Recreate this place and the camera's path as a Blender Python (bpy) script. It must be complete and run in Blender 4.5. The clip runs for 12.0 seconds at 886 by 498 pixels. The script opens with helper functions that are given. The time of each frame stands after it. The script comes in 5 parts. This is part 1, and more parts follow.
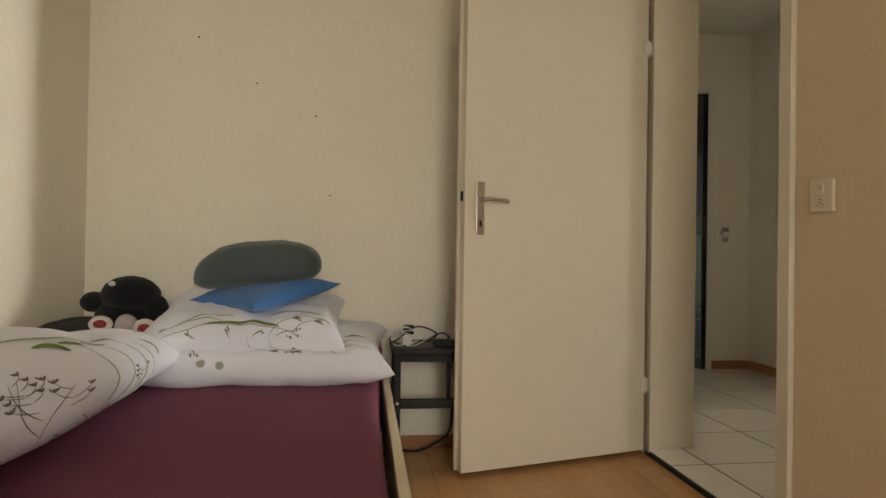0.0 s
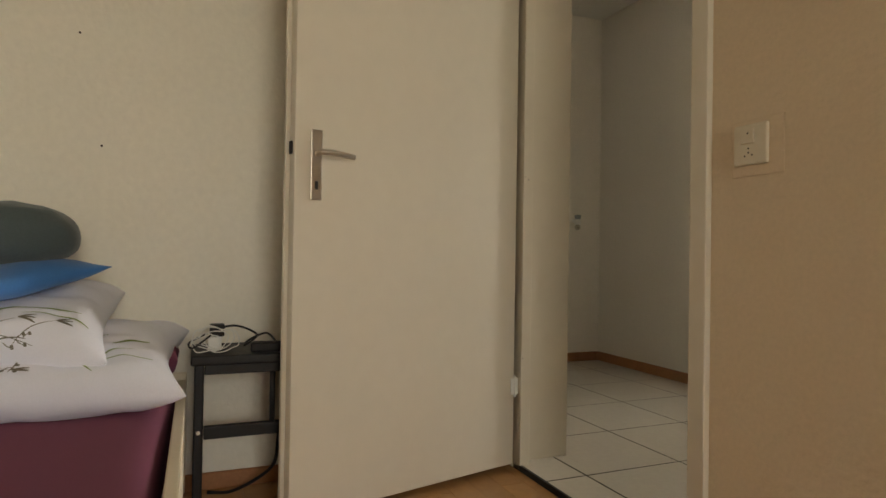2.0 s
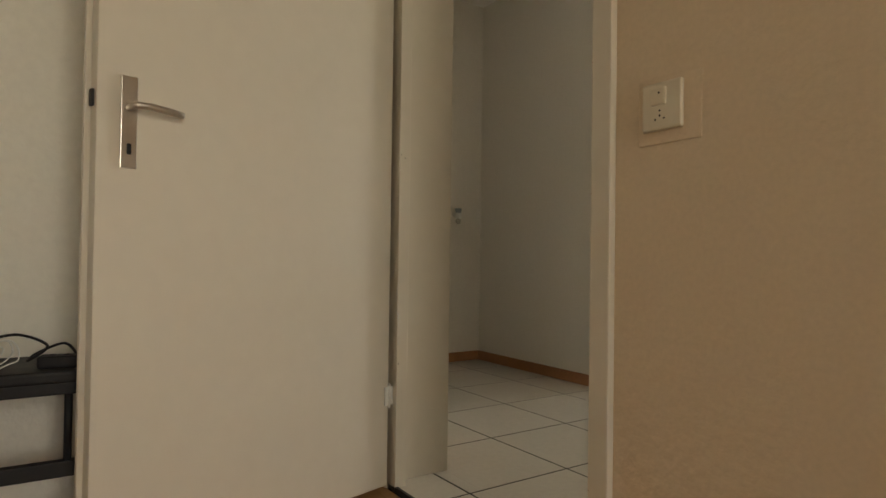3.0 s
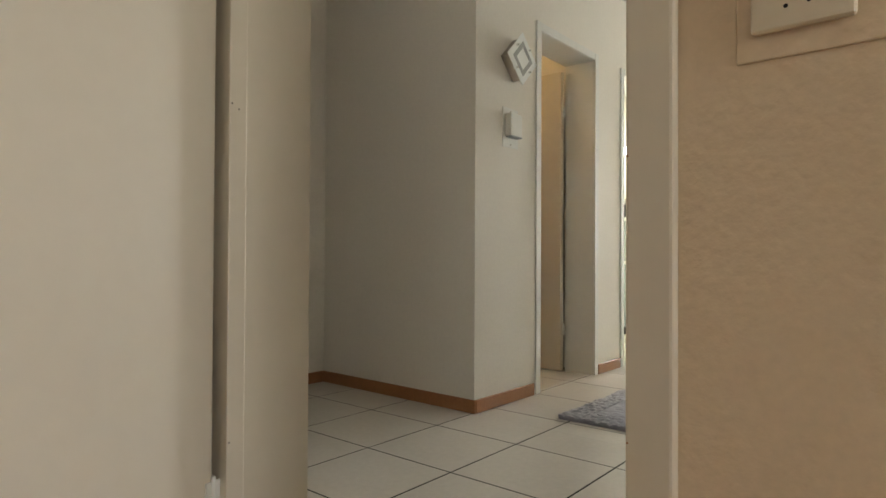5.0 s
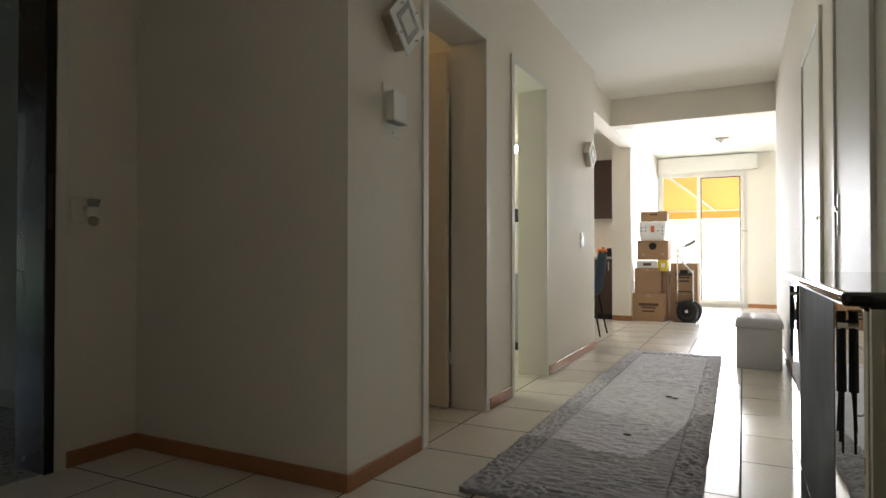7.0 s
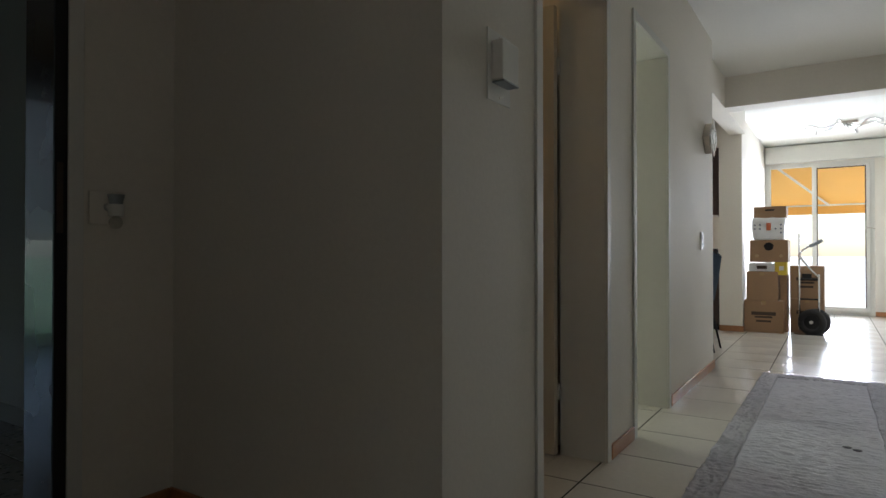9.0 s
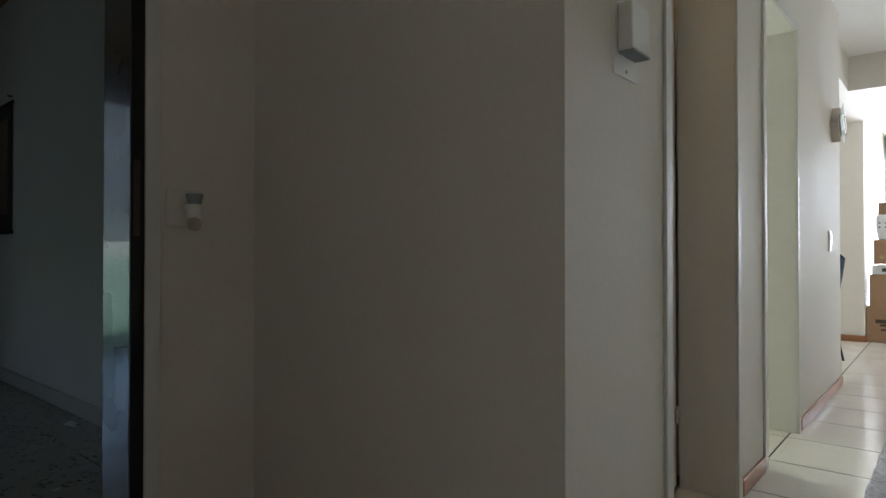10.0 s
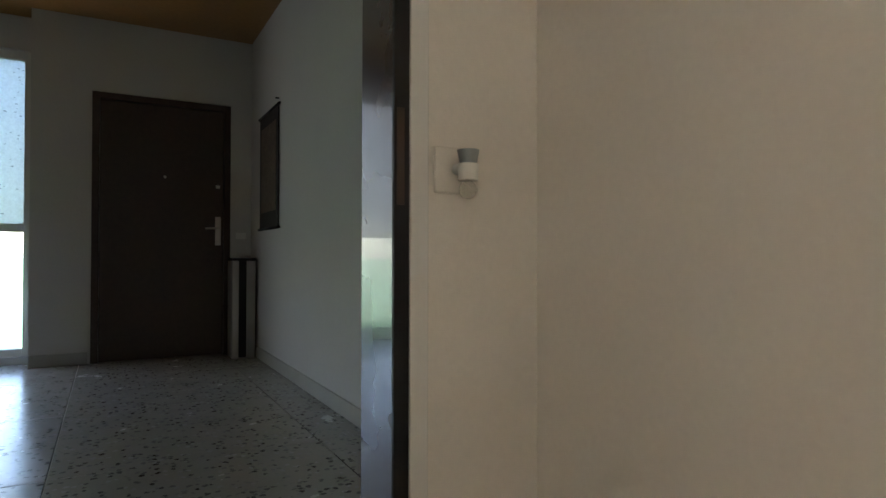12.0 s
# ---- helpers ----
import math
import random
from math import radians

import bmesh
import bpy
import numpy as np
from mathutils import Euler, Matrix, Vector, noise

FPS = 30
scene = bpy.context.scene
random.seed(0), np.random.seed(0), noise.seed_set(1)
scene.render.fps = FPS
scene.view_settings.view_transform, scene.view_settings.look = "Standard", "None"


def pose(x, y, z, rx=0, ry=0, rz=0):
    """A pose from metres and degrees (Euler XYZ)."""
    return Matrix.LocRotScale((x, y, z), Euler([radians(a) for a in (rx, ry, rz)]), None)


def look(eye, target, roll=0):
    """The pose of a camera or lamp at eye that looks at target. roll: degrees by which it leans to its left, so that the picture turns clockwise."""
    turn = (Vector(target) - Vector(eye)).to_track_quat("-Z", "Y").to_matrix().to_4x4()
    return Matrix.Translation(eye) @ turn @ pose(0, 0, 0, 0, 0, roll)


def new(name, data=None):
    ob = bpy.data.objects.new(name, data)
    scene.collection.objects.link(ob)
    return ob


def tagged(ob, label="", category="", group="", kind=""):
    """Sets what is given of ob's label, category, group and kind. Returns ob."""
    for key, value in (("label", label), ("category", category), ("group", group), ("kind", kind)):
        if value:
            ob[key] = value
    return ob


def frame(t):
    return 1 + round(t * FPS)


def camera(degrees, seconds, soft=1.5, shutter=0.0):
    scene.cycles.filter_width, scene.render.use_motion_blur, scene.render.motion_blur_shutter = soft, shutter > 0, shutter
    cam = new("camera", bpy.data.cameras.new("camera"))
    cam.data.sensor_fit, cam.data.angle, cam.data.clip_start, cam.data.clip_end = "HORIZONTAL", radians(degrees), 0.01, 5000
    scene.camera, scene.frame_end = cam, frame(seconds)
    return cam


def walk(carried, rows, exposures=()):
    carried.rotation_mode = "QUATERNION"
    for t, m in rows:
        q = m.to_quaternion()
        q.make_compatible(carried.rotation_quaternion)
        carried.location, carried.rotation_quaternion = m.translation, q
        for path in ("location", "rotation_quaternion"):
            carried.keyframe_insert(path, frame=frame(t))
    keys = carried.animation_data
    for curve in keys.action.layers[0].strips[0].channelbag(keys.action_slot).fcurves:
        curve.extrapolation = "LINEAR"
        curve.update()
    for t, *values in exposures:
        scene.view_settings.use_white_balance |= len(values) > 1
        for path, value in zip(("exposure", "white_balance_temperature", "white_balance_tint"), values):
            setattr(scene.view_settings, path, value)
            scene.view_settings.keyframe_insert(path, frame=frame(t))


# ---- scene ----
cam = camera(72.4, 12.0)
PATH = [
    (0, (2.685, -1.332, 0.902), (0.702, -1.076, 0.92), 0.9),
    (0.5, (2.542, -1.334, 0.884), (0.572, -0.991, 0.904), 0.9),
    (1, (2.405, -1.306, 0.871), (0.46, -0.841, 0.89), 0.9),
    (1.5, (2.269, -1.262, 0.834), (0.364, -0.654, 0.856), 0.8),
    (2, (2.107, -1.202, 0.82), (0.256, -0.446, 0.842), 0.9),
    (2.5, (1.974, -1.107, 0.798), (0.201, -0.181, 0.825), 0.7),
    (3, (1.831, -1.025, 0.784), (0.163, 0.078, 0.813), 0.8),
    (3.2, (1.753, -0.987, 0.785), (0.131, 0.183, 0.817), 0.6),
    (4.8, (1.236, -0.726, 0.816), (-0.106, 0.757, 0.844), 0.3),
    (5, (1.189, -0.69, 0.813), (-0.104, 0.836, 0.838), 0.3),
    (5.5, (1.044, -0.576, 0.797), (-0.117, 1.052, 0.823), 0.2),
    (6, (0.889, -0.416, 0.819), (-0.134, 1.302, 0.841), 0.2),
    (6.5, (0.776, -0.259, 0.855), (-0.139, 1.52, 0.879), 0.1),
    (7, (0.665, -0.094, 0.905), (-0.241, 1.689, 0.93), 0.0),
    (9, (0.18, 0.455, 0.949), (-0.919, 2.126, 0.968), 0.0),
    (9.5, (0.08, 0.542, 0.955), (-1.114, 2.147, 0.975), 0.0),
    (10, (-0.057, 0.622, 0.963), (-1.352, 2.146, 0.982), -0.0),
    (10.5, (-0.202, 0.704, 0.972), (-1.614, 2.12, 0.995), -0.1),
    (11, (-0.363, 0.767, 0.972), (-1.889, 2.059, 0.989), -0.1),
    (11.5, (-0.497, 0.781, 0.931), (-2.133, 1.932, 0.952), -0.0),
    (12, (-0.649, 0.816, 0.898), (-2.401, 1.781, 0.924), 0.1),
]
EXPOSURES = [(0, 2.15, 7300, 10), (1.5, 2.1, 7200, 10), (3, 2.0, 7150, 10), (5, 2.4, 6350, 10), (5.5, 2.25, 6350, 11), (6.0, 2.0, 6350, 11), (6.5, 1.7, 6350, 12), (7.2, 0.97, 6300, 11), (8.8, 0.35, 5800, 10), (9.5, 0.7, 5700, 10),
             (10.0, 1.3, 5600, 10), (10.5, 1.72, 5700, 12), (11, 2.2, 5950, 13), (11.5, 2.75, 6150, 16), (12, 3.1, 6300, 15)]
SKY = 0.15
BED_W, LIV_W, SIDE_W, STAIR_W, KIT_W, UTIL_W, GLOBE = 5.0, 64, 5, 1.05, 9, 11.0, 6.0
walk(cam, [(t, look(eye, target, roll)) for t, eye, target, roll in PATH], EXPOSURES)

# ---- world, sun, window and fill lights ----
world = bpy.data.worlds.new("world")
scene.world = world
world.use_nodes = True
wn = world.node_tree
sky = wn.nodes.new("ShaderNodeTexSky")
sky.sky_type, sky.sun_disc = "NISHITA", False
sky.sun_elevation, sky.sun_rotation = radians(52), radians(20)
wn.nodes["Background"].inputs[1].default_value = SKY
wn.links.new(sky.outputs[0], wn.nodes["Background"].inputs[0])
sun = new("sun", bpy.data.lights.new("sun", "SUN"))
sun.data.energy, sun.data.angle, sun.data.color = 5.0, radians(0.6), (1, 0.95, 0.86)
sun.matrix_world = look((3, 40, 50), (0, 12, 0))


def window_light(name, eye, target, w, h, power, color=(0.95, 0.98, 1.0), spread=180):
    ob = new(name, bpy.data.lights.new(name, "AREA"))
    ob.data.shape, ob.data.size, ob.data.size_y, ob.data.energy, ob.data.color = "RECTANGLE", w, h, power, color
    ob.data.spread = radians(spread)
    ob.matrix_world = look(eye, target)
    return ob


window_light("bedroom_window_light", (5.66, -0.8, 1.55), (0, -2.0, 0.75), 1.25, 1.3, BED_W, (1.0, 0.945, 0.855), 110)
window_light("living_window_light", (-0.2, 11.78, 1.25), (-0.2, 0, 1.15), 1.35, 2.2, LIV_W, (0.97, 0.985, 1.0), 112)
# Added side fill for the living room, from an opening out of view.
window_light("living_side_fill", (3.45, 10.4, 1.4), (0, 9.6, 1.1), 1.8, 1.6, SIDE_W)
window_light("stair_window_light", (-6.62, -0.45, 1.35), (0, -0.2, 1.0), 1.1, 2.3, STAIR_W, (0.97, 0.99, 1.0))
window_light("kitchen_window_light", (-2.05, 8.98, 1.5), (-1.6, 5, 0.9), 0.9, 0.9, KIT_W, (1.0, 0.95, 0.85))
# Added fill for the utility doorway and corridor, at an unseen opening.
window_light("utility_fill_light", (-3.0, 4.5, 1.6), (0, 4.2, 1.3), 0.6, 0.7, UTIL_W, (1.0, 1.0, 0.74))

# ---- materials ----


def mat(name, col, rough=0.6, metal=0.0, var=0.08, scale=3.0, fine=60.0, bump=0.0, bscale=150.0, spec=0.5, rand=0.0, trans=0.0, coat=0.0, sheen=0.0):
    """A node material: two scales of colour variation, roughness variation and fine relief."""
    m = bpy.data.materials.new(name)
    m.use_nodes = True
    t = m.node_tree
    b = t.nodes["Principled BSDF"]
    tc = t.nodes.new("ShaderNodeTexCoord")
    n1, n2 = t.nodes.new("ShaderNodeTexNoise"), t.nodes.new("ShaderNodeTexNoise")
    n1.inputs["Scale"].default_value, n2.inputs["Scale"].default_value = scale, fine
    n1.inputs["Detail"].default_value, n2.inputs["Detail"].default_value = 5, 3
    for n in (n1, n2):
        t.links.new(tc.outputs["Object"], n.inputs["Vector"])
    add = t.nodes.new("ShaderNodeMath")
    add.operation = "ADD"
    t.links.new(n1.outputs[0], add.inputs[0])
    t.links.new(n2.outputs[0], add.inputs[1])
    rng = t.nodes.new("ShaderNodeMapRange")
    rng.inputs[1].default_value, rng.inputs[2].default_value = 0.6, 1.4
    rng.inputs[3].default_value, rng.inputs[4].default_value = 1 - var, 1 + var
    t.links.new(add.outputs[0], rng.inputs[0])
    val = rng.outputs[0]
    if rand:
        info = t.nodes.new("ShaderNodeObjectInfo")
        r2 = t.nodes.new("ShaderNodeMapRange")
        r2.inputs[3].default_value, r2.inputs[4].default_value = 1 - rand, 1 + rand
        t.links.new(info.outputs["Random"], r2.inputs[0])
        mul = t.nodes.new("ShaderNodeMath")
        mul.operation = "MULTIPLY"
        t.links.new(val, mul.inputs[0])
        t.links.new(r2.outputs[0], mul.inputs[1])
        val = mul.outputs[0]
    sc = t.nodes.new("ShaderNodeVectorMath")
    sc.operation = "SCALE"
    sc.inputs[0].default_value = col
    t.links.new(val, sc.inputs["Scale"])
    t.links.new(sc.outputs[0], b.inputs["Base Color"])
    rr = t.nodes.new("ShaderNodeMapRange")
    rr.inputs[1].default_value, rr.inputs[2].default_value = 0.3, 0.7
    rr.inputs[3].default_value, rr.inputs[4].default_value = max(0.0, rough - 0.06 * (rough > 0.1)), min(1.0, rough + 0.06 * (rough > 0.1))
    t.links.new(n1.outputs[0], rr.inputs[0])
    t.links.new(rr.outputs[0], b.inputs["Roughness"])
    b.inputs["Metallic"].default_value = metal
    b.inputs["Specular IOR Level"].default_value = spec
    b.inputs["Transmission Weight"].default_value = trans
    b.inputs["Coat Weight"].default_value = coat
    b.inputs["Sheen Weight"].default_value = sheen
    if bump:
        n3 = t.nodes.new("ShaderNodeTexNoise")
        n3.inputs["Scale"].default_value, n3.inputs["Detail"].default_value = bscale, 4
        t.links.new(tc.outputs["Object"], n3.inputs["Vector"])
        bp = t.nodes.new("ShaderNodeBump")
        bp.inputs["Strength"].default_value, bp.inputs["Distance"].default_value = bump, 0.004
        t.links.new(n3.outputs[0], bp.inputs["Height"])
        t.links.new(bp.outputs[0], b.inputs["Normal"])
    return m


def glow(name, col, power):
    m = bpy.data.materials.new(name)
    m.use_nodes = True
    b = m.node_tree.nodes["Principled BSDF"]
    b.inputs["Base Color"].default_value = (*col, 1)
    b.inputs["Emission Color"].default_value = (*col, 1)
    b.inputs["Emission Strength"].default_value = power
    return m


M_BEDWALL = mat("bedroom_plaster", (0.83, 0.785, 0.68), 0.75, var=0.05, scale=1.5, fine=40, bump=0.6, bscale=55)
M_TANWALL = mat("tan_roughcast_plaster", (0.7, 0.56, 0.395), 0.75, var=0.06, scale=1.5, fine=90, bump=1.0, bscale=32)
M_WALL = mat("hall_plaster", (0.795, 0.752, 0.67), 0.7, var=0.035, scale=1.2, fine=50, bump=0.2, bscale=70, spec=0.2)
M_CEIL = mat("ceiling_paint", (0.84, 0.825, 0.77), 0.8, var=0.03, scale=1.0, bump=0.15, bscale=90, spec=0.2)
M_STAIRWALL = mat("stair_plaster", (0.6, 0.585, 0.55), 0.8, var=0.05, scale=2, bump=0.3, bscale=90)
M_STAIRCEIL = mat("varnished_wood_ceiling", (0.34, 0.17, 0.045), 0.4, var=0.2, scale=2.5, fine=30)
M_PAINT = mat("cream_door_paint", (0.66, 0.595, 0.485), 0.45, var=0.025, scale=2, fine=20, bump=0.03, bscale=60)
M_WHITEPAINT = mat("white_frame_paint", (0.74, 0.73, 0.68), 0.5, var=0.025, scale=2, fine=25, bump=0.03, bscale=60, spec=0.3)
M_SKIRT = mat("beech_skirting", (0.36, 0.16, 0.065), 0.4, var=0.16, scale=4, fine=90)
M_SKIRTGREY = mat("stone_skirting", (0.42, 0.41, 0.37), 0.55, var=0.1, scale=6, fine=120)
M_TILE = mat("cream_floor_tile", (0.73, 0.69, 0.61), 0.2, var=0.05, scale=2.5, fine=40, rand=0.025, spec=0.5)
M_GROUT = mat("dark_grout", (0.016, 0.012, 0.01), 0.85, var=0.2, scale=8)
M_PLANK = mat("beech_laminate", (0.5, 0.27, 0.11), 0.35, var=0.14, scale=5, fine=30, rand=0.1)
M_CHROME = mat("brushed_steel", (0.5, 0.45, 0.39), 0.34, 1.0, var=0.08, scale=9, fine=90)
M_SHINY = mat("polished_chrome", (0.72, 0.72, 0.72), 0.12, 1.0, var=0.03)
M_MIRROR = mat("mirror_glass", (0.78, 0.82, 0.8), 0.0, 1.0, var=0.0)
M_BLACKGLASS = mat("black_glass", (0.008, 0.009, 0.011), 0.05, spec=0.6, var=0.05)
M_BLACK = mat("black_lacquer", (0.016, 0.015, 0.016), 0.5, var=0.15, scale=12, spec=0.25)
M_RUBBER = mat("black_rubber", (0.022, 0.022, 0.023), 0.75, var=0.2, scale=14)
M_DARKFLAP = mat("matte_dark_green", (0.02, 0.032, 0.024), 0.6, spec=0.1, var=0.15, scale=6)
M_TASSEL = mat("black_thread", (0.012, 0.013, 0.018), 0.8, var=0.3, scale=60, bump=0.6, bscale=400)
M_PLASTIC = mat("white_plastic", (0.78, 0.77, 0.72), 0.35, var=0.03)
M_SWITCH = mat("ivory_switch_plastic", (0.68, 0.6, 0.46), 0.35, var=0.03)
M_GREYPLASTIC = mat("grey_plastic", (0.3, 0.33, 0.34), 0.5, var=0.06)
M_SHEET = mat("burgundy_jersey_sheet", (0.2, 0.064, 0.105), 0.9, var=0.1, scale=5, fine=300, bump=0.25, bscale=500, spec=0.2)
M_LINEN = mat("white_printed_cotton", (0.82, 0.83, 0.92), 0.85, var=0.03, scale=6, fine=200, bump=0.6, bscale=11)
M_STEM = mat("grey_stem_print", (0.17, 0.155, 0.13), 0.85, var=0.2, scale=30)
M_LEAF = mat("green_leaf_print", (0.2, 0.27, 0.07), 0.85, var=0.25, scale=20)
M_SAGE = mat("pale_sage_print", (0.36, 0.4, 0.34), 0.85, var=0.2, scale=20)
M_BLUE = mat("blue_cotton", (0.035, 0.16, 0.42), 0.8, var=0.1, scale=8, fine=200, bump=0.3, bscale=25, sheen=0.2)
M_TEAL = mat("grey_green_velour", (0.062, 0.086, 0.09), 0.8, var=0.14, scale=7, fine=160, bump=0.3, bscale=30, sheen=0.3)
M_FUR = mat("black_plush", (0.012, 0.012, 0.014), 0.95, var=0.4, scale=25, fine=250, bump=1.0, bscale=220, sheen=0.1, spec=0.1)
M_FURWHITE = mat("white_plush", (0.7, 0.63, 0.62), 0.95, var=0.12, scale=25, bump=0.8, bscale=200)
M_FURGREY = mat("grey_white_plush", (0.5, 0.47, 0.47), 0.95, var=0.12, scale=25, bump=0.8, bscale=200)
M_FURPINK = mat("dark_red_felt", (0.26, 0.03, 0.04), 0.9, var=0.1)
M_DARKCLOTH = mat("charcoal_cloth", (0.03, 0.03, 0.035), 0.9, var=0.15, scale=12, bump=0.4, bscale=40)
M_RAIL = mat("cream_bed_frame", (0.75, 0.66, 0.5), 0.45, var=0.04, scale=4)
M_DARKWOOD = mat("dark_varnished_wood", (0.035, 0.019, 0.012), 0.27, var=0.25, scale=4, fine=25, coat=0.35)
M_DARKDOOR = mat("dark_brown_door", (0.045, 0.025, 0.018), 0.5, var=0.25, scale=3, fine=30)
M_CARD = mat("brown_cardboard", (0.33, 0.205, 0.115), 0.8, var=0.08, scale=5, fine=70, bump=0.15, bscale=60)
M_CARDINK = mat("dark_print_on_cardboard", (0.07, 0.045, 0.03), 0.8, var=0.2, scale=15)
M_TAPE = mat("brown_tape", (0.42, 0.28, 0.15), 0.3, var=0.05)
M_BAG = mat("white_plastic_bag", (0.78, 0.78, 0.78), 0.4, var=0.05, scale=12, bump=0.5, bscale=16)
M_BAGDOT = mat("grey_bag_print", (0.2, 0.22, 0.28), 0.5, var=0.1)
M_BAGRED = mat("red_bag_print", (0.6, 0.16, 0.07), 0.5, var=0.1)
M_YELLOW = mat("yellow_card", (0.66, 0.5, 0.05), 0.7, var=0.08)
M_CHAIR = mat("slate_blue_upholstery", (0.05, 0.075, 0.11), 0.8, var=0.1, scale=10, bump=0.2, bscale=120)
M_KITCHEN = mat("dark_brown_cabinet", (0.045, 0.022, 0.014), 0.4, var=0.15, scale=3, fine=40)
M_ORANGE = mat("orange_enamel", (0.75, 0.2, 0.03), 0.3, var=0.05)
M_BENCH = mat("pale_grey_faux_leather", (0.66, 0.65, 0.68), 0.5, var=0.05, scale=9, bump=0.25, bscale=110)
M_AWNING = mat("orange_awning_cloth", (0.92, 0.5, 0.12), 0.8, var=0.05, scale=3, fine=160)
M_GRASS = mat("lawn", (0.07, 0.15, 0.07), 0.9, var=0.4, scale=6, fine=80, bump=0.6, bscale=60)
M_PAVING = mat("terrace_paving", (0.62, 0.6, 0.55), 0.8, var=0.1, scale=4, fine=60)
M_POSTER = mat("dark_woven_scroll", (0.03, 0.024, 0.02), 0.85, var=0.3, scale=18, fine=70)
M_POSTERMID = mat("brown_scroll_picture", (0.12, 0.085, 0.055), 0.85, var=0.45, scale=11, fine=40)
M_STEELBOX = mat("grey_umbrella_bin", (0.36, 0.34, 0.33), 0.35, 0.6, var=0.06)
M_BULB = mat("clear_bulb_glass", (0.86, 0.84, 0.75), 0.03, var=0.0, trans=0.85)
M_FROST = mat("frosted_glass", (0.86, 0.88, 0.86), 0.35, var=0.03, spec=0.6)
M_GREYGLASS = mat("grey_printed_glass", (0.34, 0.36, 0.35), 0.3, var=0.05)
M_PATTERN = mat("patterned_pane", (0.78, 0.84, 0.85), 0.5, var=0.1, scale=30, trans=0.42)


def rug_material(name, col):
    return mat(name, col, 0.95, var=0.14, scale=9, fine=120, bump=0.6, bscale=90, sheen=0.3)


M_RUG = rug_material("grey_rug_pile", (0.68, 0.675, 0.76))
M_RUGDARK = rug_material("darker_rug_pile", (0.33, 0.325, 0.36))
M_RUGEDGE = rug_material("darker_grey_rug_border", (0.6, 0.59, 0.66))


def terrazzo():
    m = mat("terrazzo", (0.34, 0.335, 0.31), 0.22, var=0.08, scale=5, fine=90, rand=0.03)
    t = m.node_tree
    b = t.nodes["Principled BSDF"]
    tc = t.nodes["Texture Coordinate"]
    vo = t.nodes.new("ShaderNodeTexVoronoi")
    vo.inputs["Scale"].default_value = 34
    warp = t.nodes.new("ShaderNodeTexNoise")
    warp.inputs["Scale"].default_value, warp.inputs["Detail"].default_value = 45, 2
    t.links.new(tc.outputs["Object"], warp.inputs["Vector"])
    push = t.nodes.new("ShaderNodeVectorMath")
    push.operation = "MULTIPLY_ADD"
    push.inputs[1].default_value = (0.03, 0.03, 0.0)
    t.links.new(warp.outputs["Color"], push.inputs[0])
    t.links.new(tc.outputs["Object"], push.inputs[2])
    t.links.new(push.outputs[0], vo.inputs["Vector"])
    near = t.nodes.new("ShaderNodeMapRange")
    near.inputs[1].default_value, near.inputs[2].default_value = 0.3, 0.44
    near.inputs[3].default_value, near.inputs[4].default_value = 1, 0
    t.links.new(vo.outputs["Distance"], near.inputs[0])
    sep = t.nodes.new("ShaderNodeSeparateColor")
    t.links.new(vo.outputs["Color"], sep.inputs[0])
    pick = t.nodes.new("ShaderNodeMath")
    pick.operation = "GREATER_THAN"
    pick.inputs[1].default_value = 0.25
    t.links.new(sep.outputs[0], pick.inputs[0])
    both = t.nodes.new("ShaderNodeMath")
    both.operation = "MULTIPLY"
    t.links.new(near.outputs[0], both.inputs[0])
    t.links.new(pick.outputs[0], both.inputs[1])
    ramp = t.nodes.new("ShaderNodeMapRange")
    ramp.inputs[3].default_value, ramp.inputs[4].default_value = 0.04, 0.42
    t.links.new(sep.outputs[1], ramp.inputs[0])
    mix = t.nodes.new("ShaderNodeMix")
    mix.data_type = "RGBA"
    old = b.inputs["Base Color"].links[0].from_socket
    t.links.new(both.outputs[0], mix.inputs["Factor"])
    t.links.new(old, mix.inputs["A"])
    t.links.new(ramp.outputs[0], mix.inputs["B"])
    t.links.new(mix.outputs["Result"], b.inputs["Base Color"])
    return m


M_TERRAZZO = terrazzo()


def clear_glass():
    m = bpy.data.materials.new("window_glass")
    m.use_nodes = True
    b = m.node_tree.nodes["Principled BSDF"]
    b.inputs["Transmission Weight"].default_value, b.inputs["Roughness"].default_value, b.inputs["IOR"].default_value = 1, 0, 1.05
    b.inputs["Base Color"].default_value = (0.97, 0.99, 0.98, 1)
    return m


M_GLASS = clear_glass()

# ---- mesh helpers ----


def bx(bm, x0, x1, y0, y1, z0, z1, bev=0.0, seg=2, m=None):
    """A box, bevelled if asked, into bm."""
    r = bmesh.ops.create_cube(bm, size=1)
    mt = Matrix.Translation(((x0 + x1) / 2, (y0 + y1) / 2, (z0 + z1) / 2)) @ Matrix.Diagonal((abs(x1 - x0), abs(y1 - y0), abs(z1 - z0), 1))
    if m is not None:
        mt = m @ mt
    bmesh.ops.transform(bm, matrix=mt, verts=r["verts"])
    if bev:
        edges = list({e for v in r["verts"] for e in v.link_edges})
        bmesh.ops.bevel(bm, geom=edges, offset=bev, segments=seg, profile=0.6, affect="EDGES")
    return bm


def box(*a, **k):
    return bx(bmesh.new(), *a, **k)


